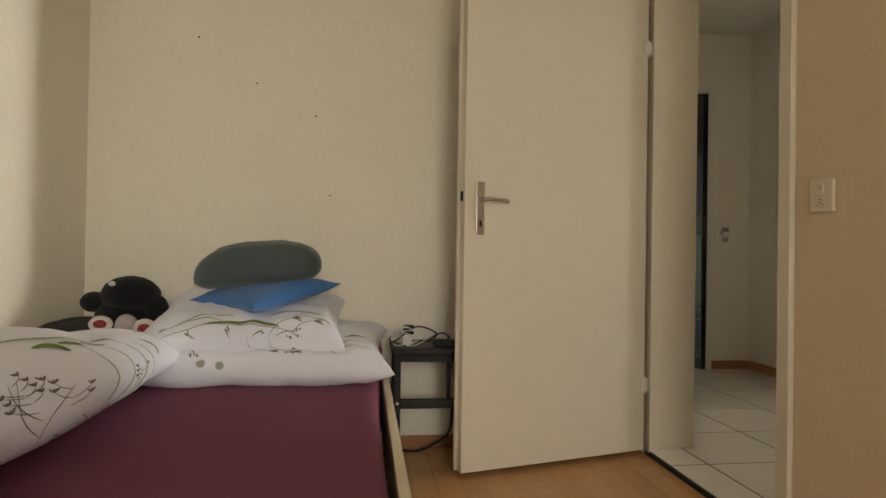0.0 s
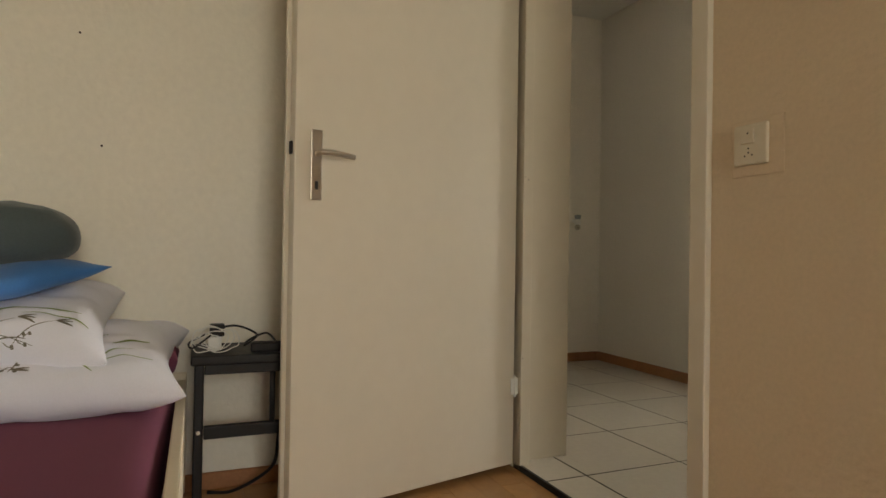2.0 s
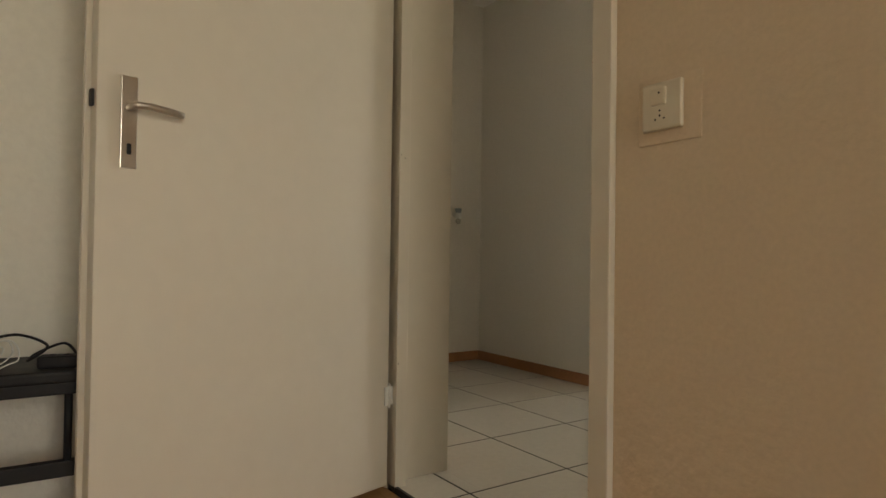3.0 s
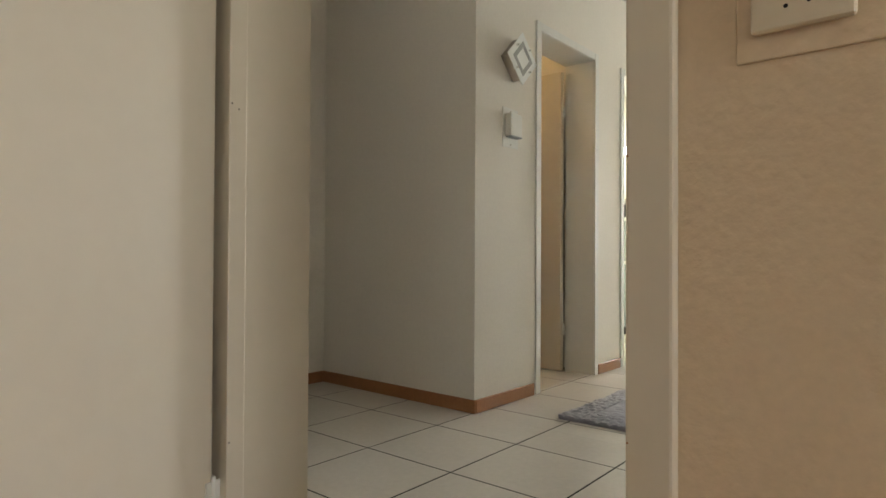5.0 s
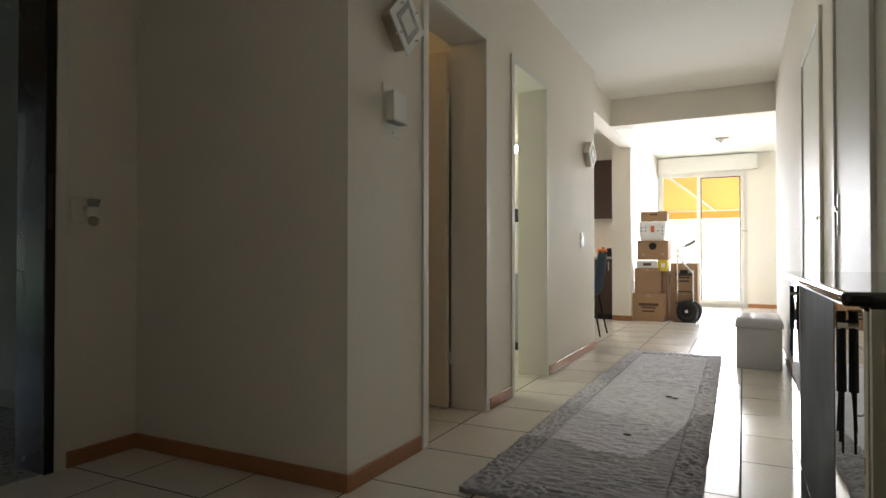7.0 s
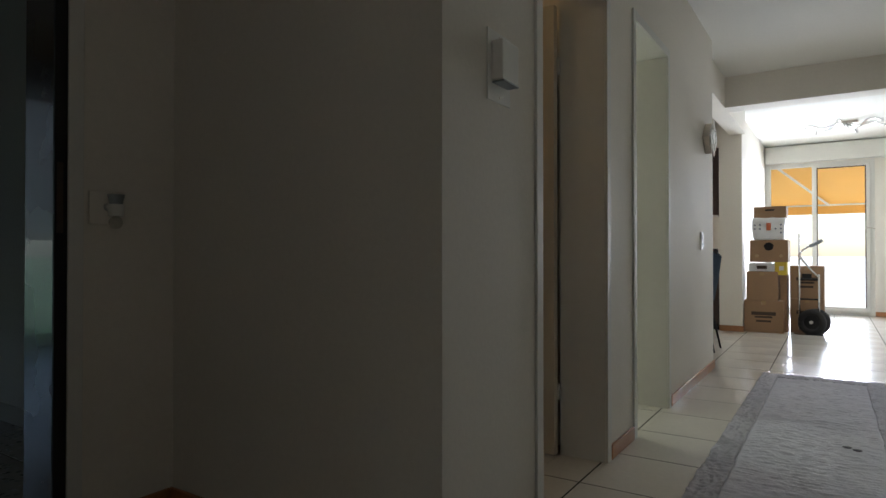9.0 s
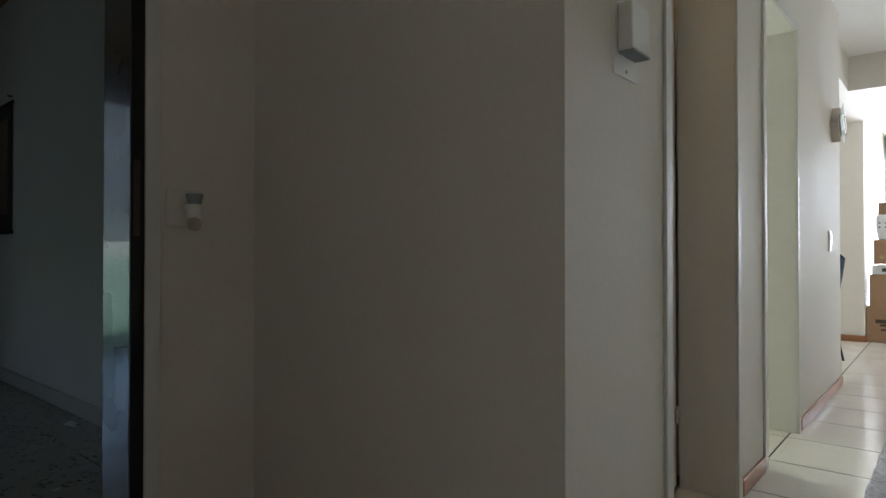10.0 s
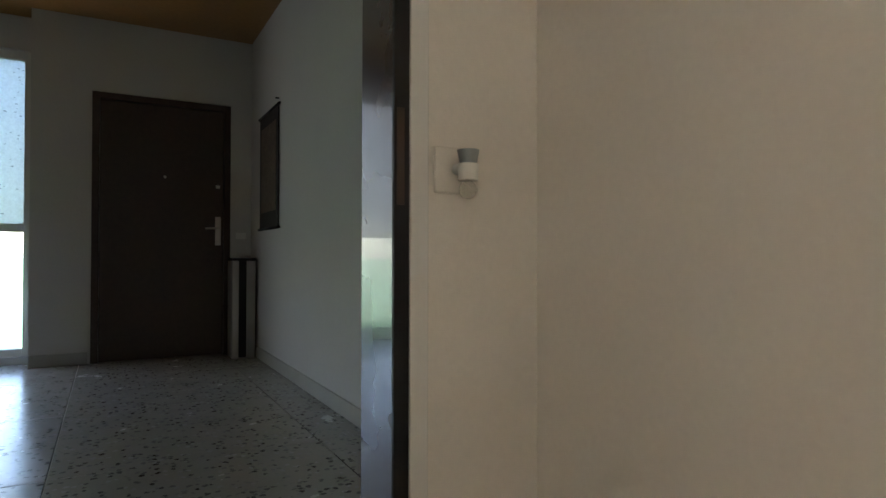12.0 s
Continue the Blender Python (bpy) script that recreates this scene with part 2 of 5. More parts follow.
def cyl(bm, p, q, r0, r1=None, seg=16):
    """A tapered rod from p to q."""
    p, q = Vector(p), Vector(q)
    d = q - p
    r = bmesh.ops.create_cone(bm, cap_ends=True, segments=seg, radius1=r0, radius2=r0 if r1 is None else r1, depth=d.length)
    bmesh.ops.transform(bm, matrix=Matrix.Translation((p + q) / 2) @ d.to_track_quat("Z", "Y").to_matrix().to_4x4(), verts=r["verts"])
    return bm


def ball(bm, c, r, sx=1, sy=1, sz=1, seg=20, rot=None):
    g = bmesh.ops.create_uvsphere(bm, u_segments=seg, v_segments=seg // 2 + 2, radius=r)
    m = Matrix.Translation(c) @ (rot or Matrix()) @ Matrix.Diagonal((sx, sy, sz, 1))
    bmesh.ops.transform(bm, matrix=m, verts=g["verts"])
    return g["verts"]


def tube(bm, pts, r, seg=8):
    """A round cord along a smooth line through pts."""
    pts = [Vector(p) for p in pts]
    line = []
    for i in range(len(pts) - 1):
        a, b, c, d = pts[max(i - 1, 0)], pts[i], pts[i + 1], pts[min(i + 2, len(pts) - 1)]
        for k in range(6):
            s = k / 6
            line.append(0.5 * ((2 * b) + (c - a) * s + (2 * a - 5 * b + 4 * c - d) * s * s + (3 * b - a - 3 * c + d) * s ** 3))
    line.append(pts[-1])
    rings = []
    for i, p in enumerate(line):
        d = (line[min(i + 1, len(line) - 1)] - line[max(i - 1, 0)]).normalized()
        u = d.orthogonal().normalized() if not rings else (up - d * up.dot(d)).normalized()
        up = u
        w = d.cross(u)
        rings.append([bm.verts.new(p + r * (math.cos(2 * math.pi * k / seg) * u + math.sin(2 * math.pi * k / seg) * w)) for k in range(seg)])
    for a, b in zip(rings, rings[1:]):
        for k in range(seg):
            bm.faces.new((a[k], a[(k + 1) % seg], b[(k + 1) % seg], b[k]))
    bm.faces.new(rings[0][::-1])
    bm.faces.new(rings[-1])
    return bm


def part(name, bm, material, parent=None, label="", smooth=False):
    """Links bm as one mesh object under a thing or part."""
    me = bpy.data.meshes.new(name)
    bmesh.ops.recalc_face_normals(bm, faces=bm.faces)
    bm.to_mesh(me)
    bm.free()
    for mm in material if isinstance(material, (list, tuple)) else (material,):
        me.materials.append(mm)
    if smooth:
        for p in me.polygons:
            p.use_smooth = True
    ob = new(name, me)
    if parent is not None:
        ob.parent = parent
    if label:
        ob["label"] = label
    return ob


def thing(name, at, label, category, group="", kind="", rz=0.0):
    """An Empty at a thing's base, to carry its parts."""
    ob = new(name)
    ob.empty_display_size = 0.05
    ob.matrix_world = pose(*at, 0, 0, rz)
    return tagged(ob, label, category, group, kind)


def structure(name, bm, material, label, category="wall"):
    return tagged(part(name, bm, material), label, category, kind="structure")



def wall_mesh(axis, f0, f1, a0, a1, z0, z1, openings=(), m=None):
    """One connected wall along x or y from a0 to a1, between the faces f0 and f1, with openings (a0, a1, z0, z1)."""
    openings = [(o[0], o[1], max(o[2], z0), o[3]) for o in openings]
    cut_a = sorted({a0, a1, *(o[0] for o in openings), *(o[1] for o in openings)})
    cut_z = sorted({z0, z1, *(o[2] for o in openings), *(o[3] for o in openings)})
    cut_a, cut_z = [a for a in cut_a if a0 <= a <= a1], [z for z in cut_z if z0 <= z <= z1]

    def solid(i, j):
        if not (0 <= i < len(cut_a) - 1 and 0 <= j < len(cut_z) - 1):
            return False
        a, z = (cut_a[i] + cut_a[i + 1]) / 2, (cut_z[j] + cut_z[j + 1]) / 2
        return not any(o[0] < a < o[1] and o[2] < z < o[3] for o in openings)

    b = bmesh.new()
    made = {}

    def v(i, j, k):
        if (i, j, k) not in made:
            c = Vector((cut_a[i], (f0, f1)[k], cut_z[j])) if axis == "x" else Vector(((f0, f1)[k], cut_a[i], cut_z[j]))
            made[i, j, k] = b.verts.new(m @ c if m is not None else c)
        return made[i, j, k]

    for i in range(len(cut_a) - 1):
        for j in range(len(cut_z) - 1):
            if not solid(i, j):
                continue
            for k in (0, 1):
                b.faces.new((v(i, j, k), v(i + 1, j, k), v(i + 1, j + 1, k), v(i, j + 1, k)))
            for di, dj, e in ((-1, 0, ((i, j), (i, j + 1))), (1, 0, ((i + 1, j), (i + 1, j + 1))), (0, -1, ((i, j), (i + 1, j))), (0, 1, ((i, j + 1), (i + 1, j + 1)))):
                if not solid(i + di, j + dj):
                    b.faces.new((v(*e[0], 0), v(*e[1], 0), v(*e[1], 1), v(*e[0], 1)))
    return b


# ---- large structure ----
FL = -0.02      # bedroom floor
HC = 2.75       # hall ceiling
EAST = 0.92     # corridor east wall
WEST = -0.72    # corridor west wall
NIB = 1.82      # wall that faces the bedroom door
ENT = -1.95     # entrance wall

# bedroom
b = box(-0.34, -0.2, -2.75, 0.0, FL - 0.1, 2.6)
structure("wall_bedroom_west", b, M_BEDWALL, "cream plastered bedroom wall behind the bed")
b = box(-0.2, 5.9, -2.75, -2.57, FL - 0.1, 2.6)
structure("wall_bedroom_south", b, M_BEDWALL, "cream plastered bedroom wall beside the bed")
b = wall_mesh("x", 0.0, 0.23, -0.34, 5.9, FL - 0.1, HC, [(-0.036, 0.905, -9, 2.19)])
structure("wall_bedroom_north", b, M_TANWALL, "rough tan plaster wall with the bedroom doorway")
b = wall_mesh("y", 5.7, 5.9, -2.75, 0.0, FL - 0.1, 2.6, [(-1.45, -0.15, 0.85, 2.25)])
structure("wall_bedroom_east", b, M_BEDWALL, "cream plastered bedroom wall with a window opening")
structure("ceiling_bedroom", box(-0.34, 5.9, -2.75, 0.0, 2.6, 2.75), M_CEIL, "plain cream painted bedroom ceiling", "ceiling")

# hall and corridor
b = bmesh.new()
bx(b, ENT - 0.21, -0.345, 0.03, 0.23, -0.1, HC)
structure("wall_hall_south", b, M_WALL, "cream plastered hall wall beside the bedroom door")
b = wall_mesh("y", ENT - 0.21, ENT, 0.23, NIB, -0.1, HC, [(0.4, 1.42, -9, 2.25)])
structure("wall_entrance", b, M_WALL, "cream plastered wall with the open entrance doorway")
structure("wall_nib", box(ENT - 0.21, WEST, NIB, NIB + 0.15, -0.1, HC), M_WALL, "cream plastered wall that faces the bedroom door")
b = wall_mesh("y", WEST - 0.22, WEST, NIB + 0.15, 5.95, -0.1, HC, [(2.45, 3.18, -9, 2.185), (3.64, 4.355, -9, 2.185)])
structure("wall_corridor_west", b, M_WALL, "cream plastered corridor wall with two doorways")
structure("wall_kitchen_header", box(-0.98, -0.8, 5.952, 8.72, 2.44, HC), M_WALL, "cream plastered header over the kitchen opening")
EASTWALL = pose(0.908, 7.15, 0, 0, 0, 1.15)     # frame of the slightly skewed east wall: x away from it, y along it
b = wall_mesh("y", 0, 0.25, -6.94, 0.0, -0.1, HC, [(-4.95, -4.24, -9, 2.09), (-3.72, -2.88, -9, 2.09)], EASTWALL)
structure("wall_corridor_east", b, M_WALL, "cream plastered corridor wall with white doors")
structure("beam", box(-0.8, EAST + 0.2, 7.15, 7.4, 2.44, HC), M_WALL, "cream plastered ceiling beam across the corridor", "beam")
structure("ceiling_hall", box(-2.3, 1.12, 0.0, 7.4, HC, HC + 0.2), M_CEIL, "cream painted hall ceiling", "ceiling")
structure("ceiling_living", box(-3.4, 3.7, 7.4, 12.1, 2.74, HC + 0.2), M_CEIL, "white painted living room ceiling", "ceiling")
structure("ceiling_side_rooms", box(-3.6, -0.94, 1.97, 7.4, HC, HC + 0.2), M_CEIL, "plain white ceiling over the side rooms", "ceiling")

# living room and kitchen
structure("pillar", box(-1.1, -0.84, 8.72, 9.05, -0.1, HC), M_WALL, "cream plastered end of the kitchen partition", "pillar")
structure("wall_living_west", box(-1.05, -0.88, 9.05, 11.9, -0.1, HC), M_WALL, "white living room wall behind the stacked boxes")
b = wall_mesh("x", 11.9, 12.1, -1.05, 3.7, -0.1, HC, [(-0.88, 0.62, -9, 2.44)])
structure("wall_living_north", b, M_WALL, "white living room wall with the terrace window")
# East opening is unseen, added to let the side fill in.
b = wall_mesh("y", 3.5, 3.7, 7.15, 11.9, -0.1, HC, [(9.4, 11.4, 0.5, 2.3)])
structure("wall_living_east", b, M_WALL, "white living room wall with an unseen opening added for side light")
structure("wall_living_south", box(EAST + 0.2, 3.5, 7.15, 7.35, -0.1, HC), M_WALL, "white living room wall")
b = wall_mesh("x", 9.05, 9.2, -2.6, -1.1, -0.1, HC, [(-2.5, -1.55, 1.0, 2.05)])
structure("wall_kitchen_north", b, M_WALL, "cream kitchen wall with a window")
structure("wall_kitchen_west", box(-2.8, -2.6, 5.95, 9.2, -0.1, HC), M_WALL, "cream kitchen wall")
structure("wall_kitchen_south", box(-2.8, -0.94, 5.8, 5.95, -0.1, HC), M_WALL, "cream kitchen wall")

# side rooms
structure("wall_bath_north", box(-3.4, -0.94, 3.3, 3.42, -0.1, HC), M_WALL, "cream wall of the side room")
structure("wall_bath_west", box(-2.75, -2.65, 1.97, 3.3, -0.1, HC), M_WALL, "cream wall of the side room")
# Opening added out of view for the utility fill light.
b = wall_mesh("y", -3.4, -3.2, 3.42, 5.8, -0.1, HC, [(4.25, 4.75, 1.3, 1.9)])
structure("wall_utility_west", b, M_WALL, "pale wall of the utility room with an unseen opening added for fill light")

# stairwell
structure("wall_stair_north", box(-6.7, ENT - 0.21, 1.98, 2.2, -0.1, 2.95), M_STAIRWALL, "grey plastered stairwell wall with a hanging scroll")
b = wall_mesh("y", -6.7, -6.5, 0.25, 1.98, -0.1, 2.95, [(0.68, 1.79, -9, 2.29)])
structure("wall_stair_west", b, M_STAIRWALL, "grey plastered stairwell wall round the neighbour's door")
b = wall_mesh("y", -6.95, -6.75, -2.4, 0.25, -0.1, 2.95, [(-1.1, 0.249, 0.06, 2.62)])
structure("wall_stair_window", b, M_STAIRWALL, "grey stairwell wall round the tall window")
structure("wall_stair_back", box(-6.78, -6.7, 0.25, 1.98, -0.1, 2.95), M_STAIRWALL, "wall behind the neighbour's door")
structure("wall_stair_south", box(-6.95, ENT - 0.21, -2.6, -2.4, -0.1, 2.95), M_STAIRWALL, "grey plastered stairwell wall")
structure("wall_stair_east", box(ENT - 0.21, ENT - 0.2, -2.4, 0.03, -0.1, 2.95), M_STAIRWALL, "grey plastered stairwell wall")
structure("ceiling_stair", box(-6.95, ENT - 0.21, -2.6, 2.2, 2.9, 3.05), M_STAIRCEIL, "varnished brown wooden stairwell ceiling", "ceiling")

# outside
b = bmesh.new()
bmesh.ops.create_grid(b, x_segments=2, y_segments=2, size=400)
bmesh.ops.translate(b, verts=b.verts, vec=(0, 0, -0.3))
structure("ground", b, M_GRASS, "green lawn outside the windows", "ground")
structure("terrace", box(-90, 90, 12.1, 400, -0.3, -0.06), M_PAVING, "pale paved terrace outside the living room", "terrace")

# ---- skirtings ----


def skirting(x0, x1, y0, y1, z=0.0, material=None, label="narrow reddish beech skirting board", h=0.07):
    b = box(x0, x1, y0, y1, z, z + h, bev=0.004, seg=1)
    return tagged(part("baseboard", b, material or M_SKIRT), label, "skirting", kind="structure")


skirting(ENT, ENT + 0.014, 1.49, NIB - 0.014)
skirting(ENT, WEST + 0.014, NIB - 0.014, NIB)
skirting(WEST, WEST + 0.014, NIB, 2.39)
skirting(WEST, WEST + 0.014, 3.23, 3.59)
skirting(WEST, WEST + 0.014, 4.41, 5.95)
skirting(ENT, -0.05, 0.23, 0.244)
skirting(-1.1, -0.826, 8.706, 8.72)
skirting(-0.84, -0.826, 8.72, 9.05)
skirting(-0.88, -0.866, 9.05, 11.88)
skirting(0.62, 3.4, 11.886, 11.9)
skirting(-0.2, -0.186, -2.57, -0.006, FL, label="beech laminate skirting along the bedroom wall", h=0.06)
skirting(0.955, 5.7, -0.014, 0.0, FL, label="beech laminate skirting along the bedroom wall", h=0.06)
b = box(-0.014, 0, -2.8, 0.0, 0, 0.07, bev=0.004, seg=1, m=EASTWALL)
bx(b, -0.014, 0, -4.17, -3.8, 0, 0.07, bev=0.004, seg=1, m=EASTWALL)
bx(b, -0.014, 0, -6.94, -5.05, 0, 0.07, bev=0.004, seg=1, m=EASTWALL)
tagged(part("baseboard", b, M_SKIRT), "narrow reddish beech skirting board", "skirting", kind="structure")
for x0, x1, y0, y1 in ((-6.5, -6.486, 0.25, 0.66), (-6.5, -6.486, 1.81, 1.966), (-6.5, ENT - 0.33, 1.966, 1.98)):
    skirting(x0, x1, y0, y1, 0.0, M_SKIRTGREY, "grey stone skirting of the stairwell", 0.1)

# ---- doors ----


def casing(y0, y1, zt, depth, w=0.05, out=0.012):
    """A door lining with casings for an opening along y in a wall whose face is x = 0 and whose body is at x < 0."""
    b = bmesh.new()
    for a, c in ((y0 - w + 0.008, y0 + 0.008), (y1 - 0.008, y1 + w - 0.008)):
        bx(b, 0.0, out, a, c, 0, zt + w - 0.008, bev=0.003, seg=2)
    bx(b, 0.0, out - 0.001, y0 + 0.009, y1 - 0.009, zt - 0.008, zt + w - 0.008, bev=0.003, seg=2)
    bx(b, -depth, -0.001, y0 - 0.004, y0 + 0.008, 0, zt + 0.004)
    bx(b, -depth, -0.001, y1 - 0.008, y1 + 0.004, 0, zt + 0.004)
    bx(b, -depth, -0.002, y0 + 0.008, y1 - 0.008, zt - 0.008, zt + 0.004)
    return b


def lever(parent, w, z, side, reach, swing):
    """A long plate with a lever handle and keyhole on a leaf whose face lies in x = side."""
    s = 1 if side >= 0 else -1
    pl = part("handle_plate", box(side, side + s * 0.006, w - 0.019, w + 0.019, z - 0.145, z + 0.075, bev=0.002, seg=2), M_CHROME, parent, "brushed steel handle plate")
    b = bmesh.new()
    cyl(b, (side, w, z), (side + s * 0.045, w, z), 0.009, 0.008)
    tube(b, [(side + s * 0.04, w, z), (side + s * 0.046, w + swing * 0.03, z + 0.001), (side + s * 0.044, w + swing * reach * 0.6, z - 0.001), (side + s * 0.036, w + swing * reach, z - 0.004)], 0.0085, 10)
    part("lever", b, M_CHROME, pl, "brushed steel lever handle", True)
    b = box(side + s * 0.0055, side + s * 0.0068, w - 0.005, w + 0.005, z - 0.112, z - 0.086, bev=0.002, seg=2)
    part("keyhole", b, M_BLACK, pl, "dark keyhole")
    return pl


def hinge(parent, x, y, z, r=0.0055, h=0.075):
    b = bmesh.new()
    cyl(b, (x, y, z - h / 2), (x, y, z + h / 2), r)
    ball(b, (x, y, z + h / 2), r, seg=10)
    ball(b, (x, y, z - h / 2), r, seg=10)
    bx(b, x - 0.002, x + 0.002, y - 0.02, y + 0.02, z - h / 2.4, z + h / 2.4)
    part("hinge", b, M_WHITEPAINT, parent)


# bedroom door: frame with reveal, leaf open into the bedroom
d = thing("door_1", (0, 0, 0), "cream painted bedroom door standing wide open into the room", "door", kind="structure")
b = bmesh.new()
bx(b, -0.052, -0.0365, -0.016, 0.0, FL, 2.235, bev=0.003)
bx(b, -0.036, 0.024, -0.012, 0.03, FL, 2.19, bev=0.003)
bx(b, 0.897, 0.952, -0.02, 0.0, FL, 2.235, bev=0.004)
bx(b, -0.036, 0.896, -0.016, -0.0125, 2.19, 2.235)
bx(b, -0.0355, -0.028, 0.0305, 0.236, 0, 2.186)
bx(b, 0.893, 0.9045, 0.0005, 0.034, 0, 2.186)
bx(b, 0.878, 0.9045, 0.0345, 0.236, 0, 2.186, bev=0.003)
bx(b, -0.028, 0.878, 0.0305, 0.236, 2.178, 2.1895)
part("frame", b, M_PAINT, d, "cream painted door frame with a deep reveal")
for y, z in ((-0.006, 1.135), (0.01, 1.125), (-0.006, 0.42)):
    o = bmesh.new()
    ball(o, (0.024, y, z), 0.002, 0.5, seg=8)
    part("nail_hole", o, M_DARKDOOR, d, "small dark nail hole")
for z in (1.22, 0.93, 0.6, 0.28):
    o = bmesh.new()
    ball(o, (0.9, -0.02, z), 0.0014, 1, 0.4, seg=8)
    part("nail_hole", o, M_SKIRT, d, "small brown nail hole")
part("threshold", box(-0.028, 0.893, -0.012, 0.0, FL, 0.003, bev=0.002), M_BLACK, d, "thin dark threshold strip")
W = 0.93
leaf = part("leaf", bmesh.new(), M_PAINT, d)
b = box(-0.04, -0.0, -W, -0.005, 0.006, 2.2, bev=0.003, seg=2)
bx(b, -0.056, -0.0405, -W - 0.012, -0.016, 0.008, 2.2, bev=0.002, seg=2)
bmesh.ops.recalc_face_normals(b, faces=b.faces)
b.to_mesh(leaf.data)
b.free()
leaf.matrix_basis = pose(0.0, -0.028, 0, 0, 0, 14.5)
leaf["label"] = "flat cream painted door leaf"
lever(leaf, -W + 0.07, 1.131, 0.0, 0.115, 1)
part("latch", box(-0.032, -0.014, -W - 0.0065, -W - 0.0003, 1.125, 1.165, bev=0.002), M_RUBBER, leaf, "dark latch in the door edge")
for z in (0.31, 1.88):
    hinge(leaf, 0.002, -0.001, z)

# corridor west doors
d1 = thing("door_2", (WEST, 0, 0), "white door frame with its door open into a lamplit side room", "door", kind="structure")
part("frame", casing(2.45, 3.18, 2.185, 0.22), M_WHITEPAINT, d1, "white painted door frame")
lf = part("leaf", box(-0.92, -0.225, 3.115, 3.155, 0.01, 2.13, bev=0.003), M_PAINT, d1, "cream door leaf standing open")
for z in (0.3, 1.85):
    hinge(lf, -0.222, 3.16, z)
d2 = thing("door_3", (WEST, 0, 0), "white door frame without a visible leaf, open to a utility room", "door", kind="structure")
part("frame", casing(3.64, 4.355, 2.185, 0.22), M_WHITEPAINT, d2, "white painted door frame")

# corridor east doors, closed


def closed_door(name, y0, y1, zt, hinge_y, lock_y, label):
    d = thing(name, (0, 0, 0), label, "door", kind="structure")
    d.matrix_world = EASTWALL @ Matrix.Rotation(math.pi, 4, "Z")
    part("frame", casing(y0, y1, zt, 0.1, 0.06, 0.016), M_WHITEPAINT, d, "white painted door frame")
    lf = part("leaf", box(-0.03, 0.006, y0 + 0.012, y1 - 0.012, 0.008, zt - 0.012, bev=0.003), M_WHITEPAINT, d, "flat white door leaf")
    pl = part("lock_plate", box(0.006, 0.011, lock_y - 0.018, lock_y + 0.018, 0.99, 1.16, bev=0.003), M_PLASTIC, lf, "white lock plate")
    part("lock_button", cyl(bmesh.new(), (0.011, lock_y, 1.1), (0.02, lock_y, 1.1), 0.011), M_CHROME, pl, "steel lock button")
    part("keyhole", box(0.0105, 0.012, lock_y - 0.005, lock_y + 0.005, 1.01, 1.035, bev=0.001), M_BLACK, pl, "dark keyhole")
    for z in (0.3, 1.8):
        hinge(lf, 0.012, hinge_y, z)
    return d


closed_door("door_4", 4.24, 4.95, 2.09, 4.945, 4.3, "white flush door, closed, beside the mirrored cabinet")
closed_door("door_5", 2.88, 3.72, 2.09, 2.9, 3.66, "white flush door, closed, between cabinet and bench")

# entrance: dark varnished lining and white casing
d = thing("door_6", (ENT, 0, 0), "entrance doorway with a dark varnished wooden lining", "door", kind="structure")
b = box(-0.212, -0.006, 1.402, 1.4195, 0, 2.25, bev=0.002)
bx(b, -0.212, -0.006, 0.4005, 0.418, 0, 2.25, bev=0.002)
bx(b, -0.212, -0.006, 0.418, 1.402, 2.232, 2.2495, bev=0.002)
part("lining", b, M_DARKWOOD, d, "glossy dark brown door lining")
b = box(0.0, 0.012, 1.438, 1.487, 0, 2.3, bev=0.003)
bx(b, 0.0, 0.012, 0.34, 0.395, 0, 2.3, bev=0.003)
bx(b, 0.0, 0.011, 0.395, 1.438, 2.255, 2.3, bev=0.003)
part("casing", b, M_WHITEPAINT, d, "cream painted casing")
b = box(-0.0055, 0.008, 1.398, 1.437, 0, 2.25, bev=0.002)
part("edge_strip", b, M_BLACK, d, "black rubbed edge strip")
b = box(0.0075, 0.0095, 1.404, 1.424, 1.02, 1.25, bev=0.001)
part("strike_plate", b, M_DARKDOOR, d, "worn dark strike plate")

# ---- switches, wall lamps, intercom ----
s = thing("light_switch", (1.074, 0, 1.09), "ivory switch with socket on a painted-over plate", "switch")
part("back_plate", box(-0.062, 0.081, -0.0028, 0.0, -0.073, 0.06, bev=0.0025), M_TANWALL, s, "plate painted over with wall paint")
pl = part("cover", box(-0.046, 0.046, -0.014, -0.0028, -0.048, 0.048, bev=0.006, seg=3), M_SWITCH, s, "ivory plastic cover")
part("rocker", box(-0.024, 0.012, -0.017, -0.012, 0.002, 0.036, bev=0.003), M_SWITCH, pl)
for x, z in ((-0.003, 0.026), (-0.013, -0.026), (0.007, -0.025), (-0.003, -0.019), (-0.003, -0.009)):
    part("socket_hole", cyl(bmesh.new(), (x, -0.0176 if z > 0 else -0.0145, z), (x, -0.0125, z), 0.0022, seg=8), M_BLACK, pl, "dark socket hole")

s = thing("light_switch", (WEST, 5.44, 1.054), "white switch and socket plate on the corridor wall", "switch")
pl = part("cover", box(0, 0.012, -0.045, 0.045, -0.07, 0.07, bev=0.004), M_PLASTIC, s)
part("rocker", box(0.011, 0.017, -0.025, 0.025, 0.005, 0.05, bev=0.003), M_PLASTIC, pl)
part("socket_well", cyl(bmesh.new(), (0.0118, 0, -0.03), (0.013, 0, -0.03), 0.018), M_GREYPLASTIC, pl, "grey socket well")

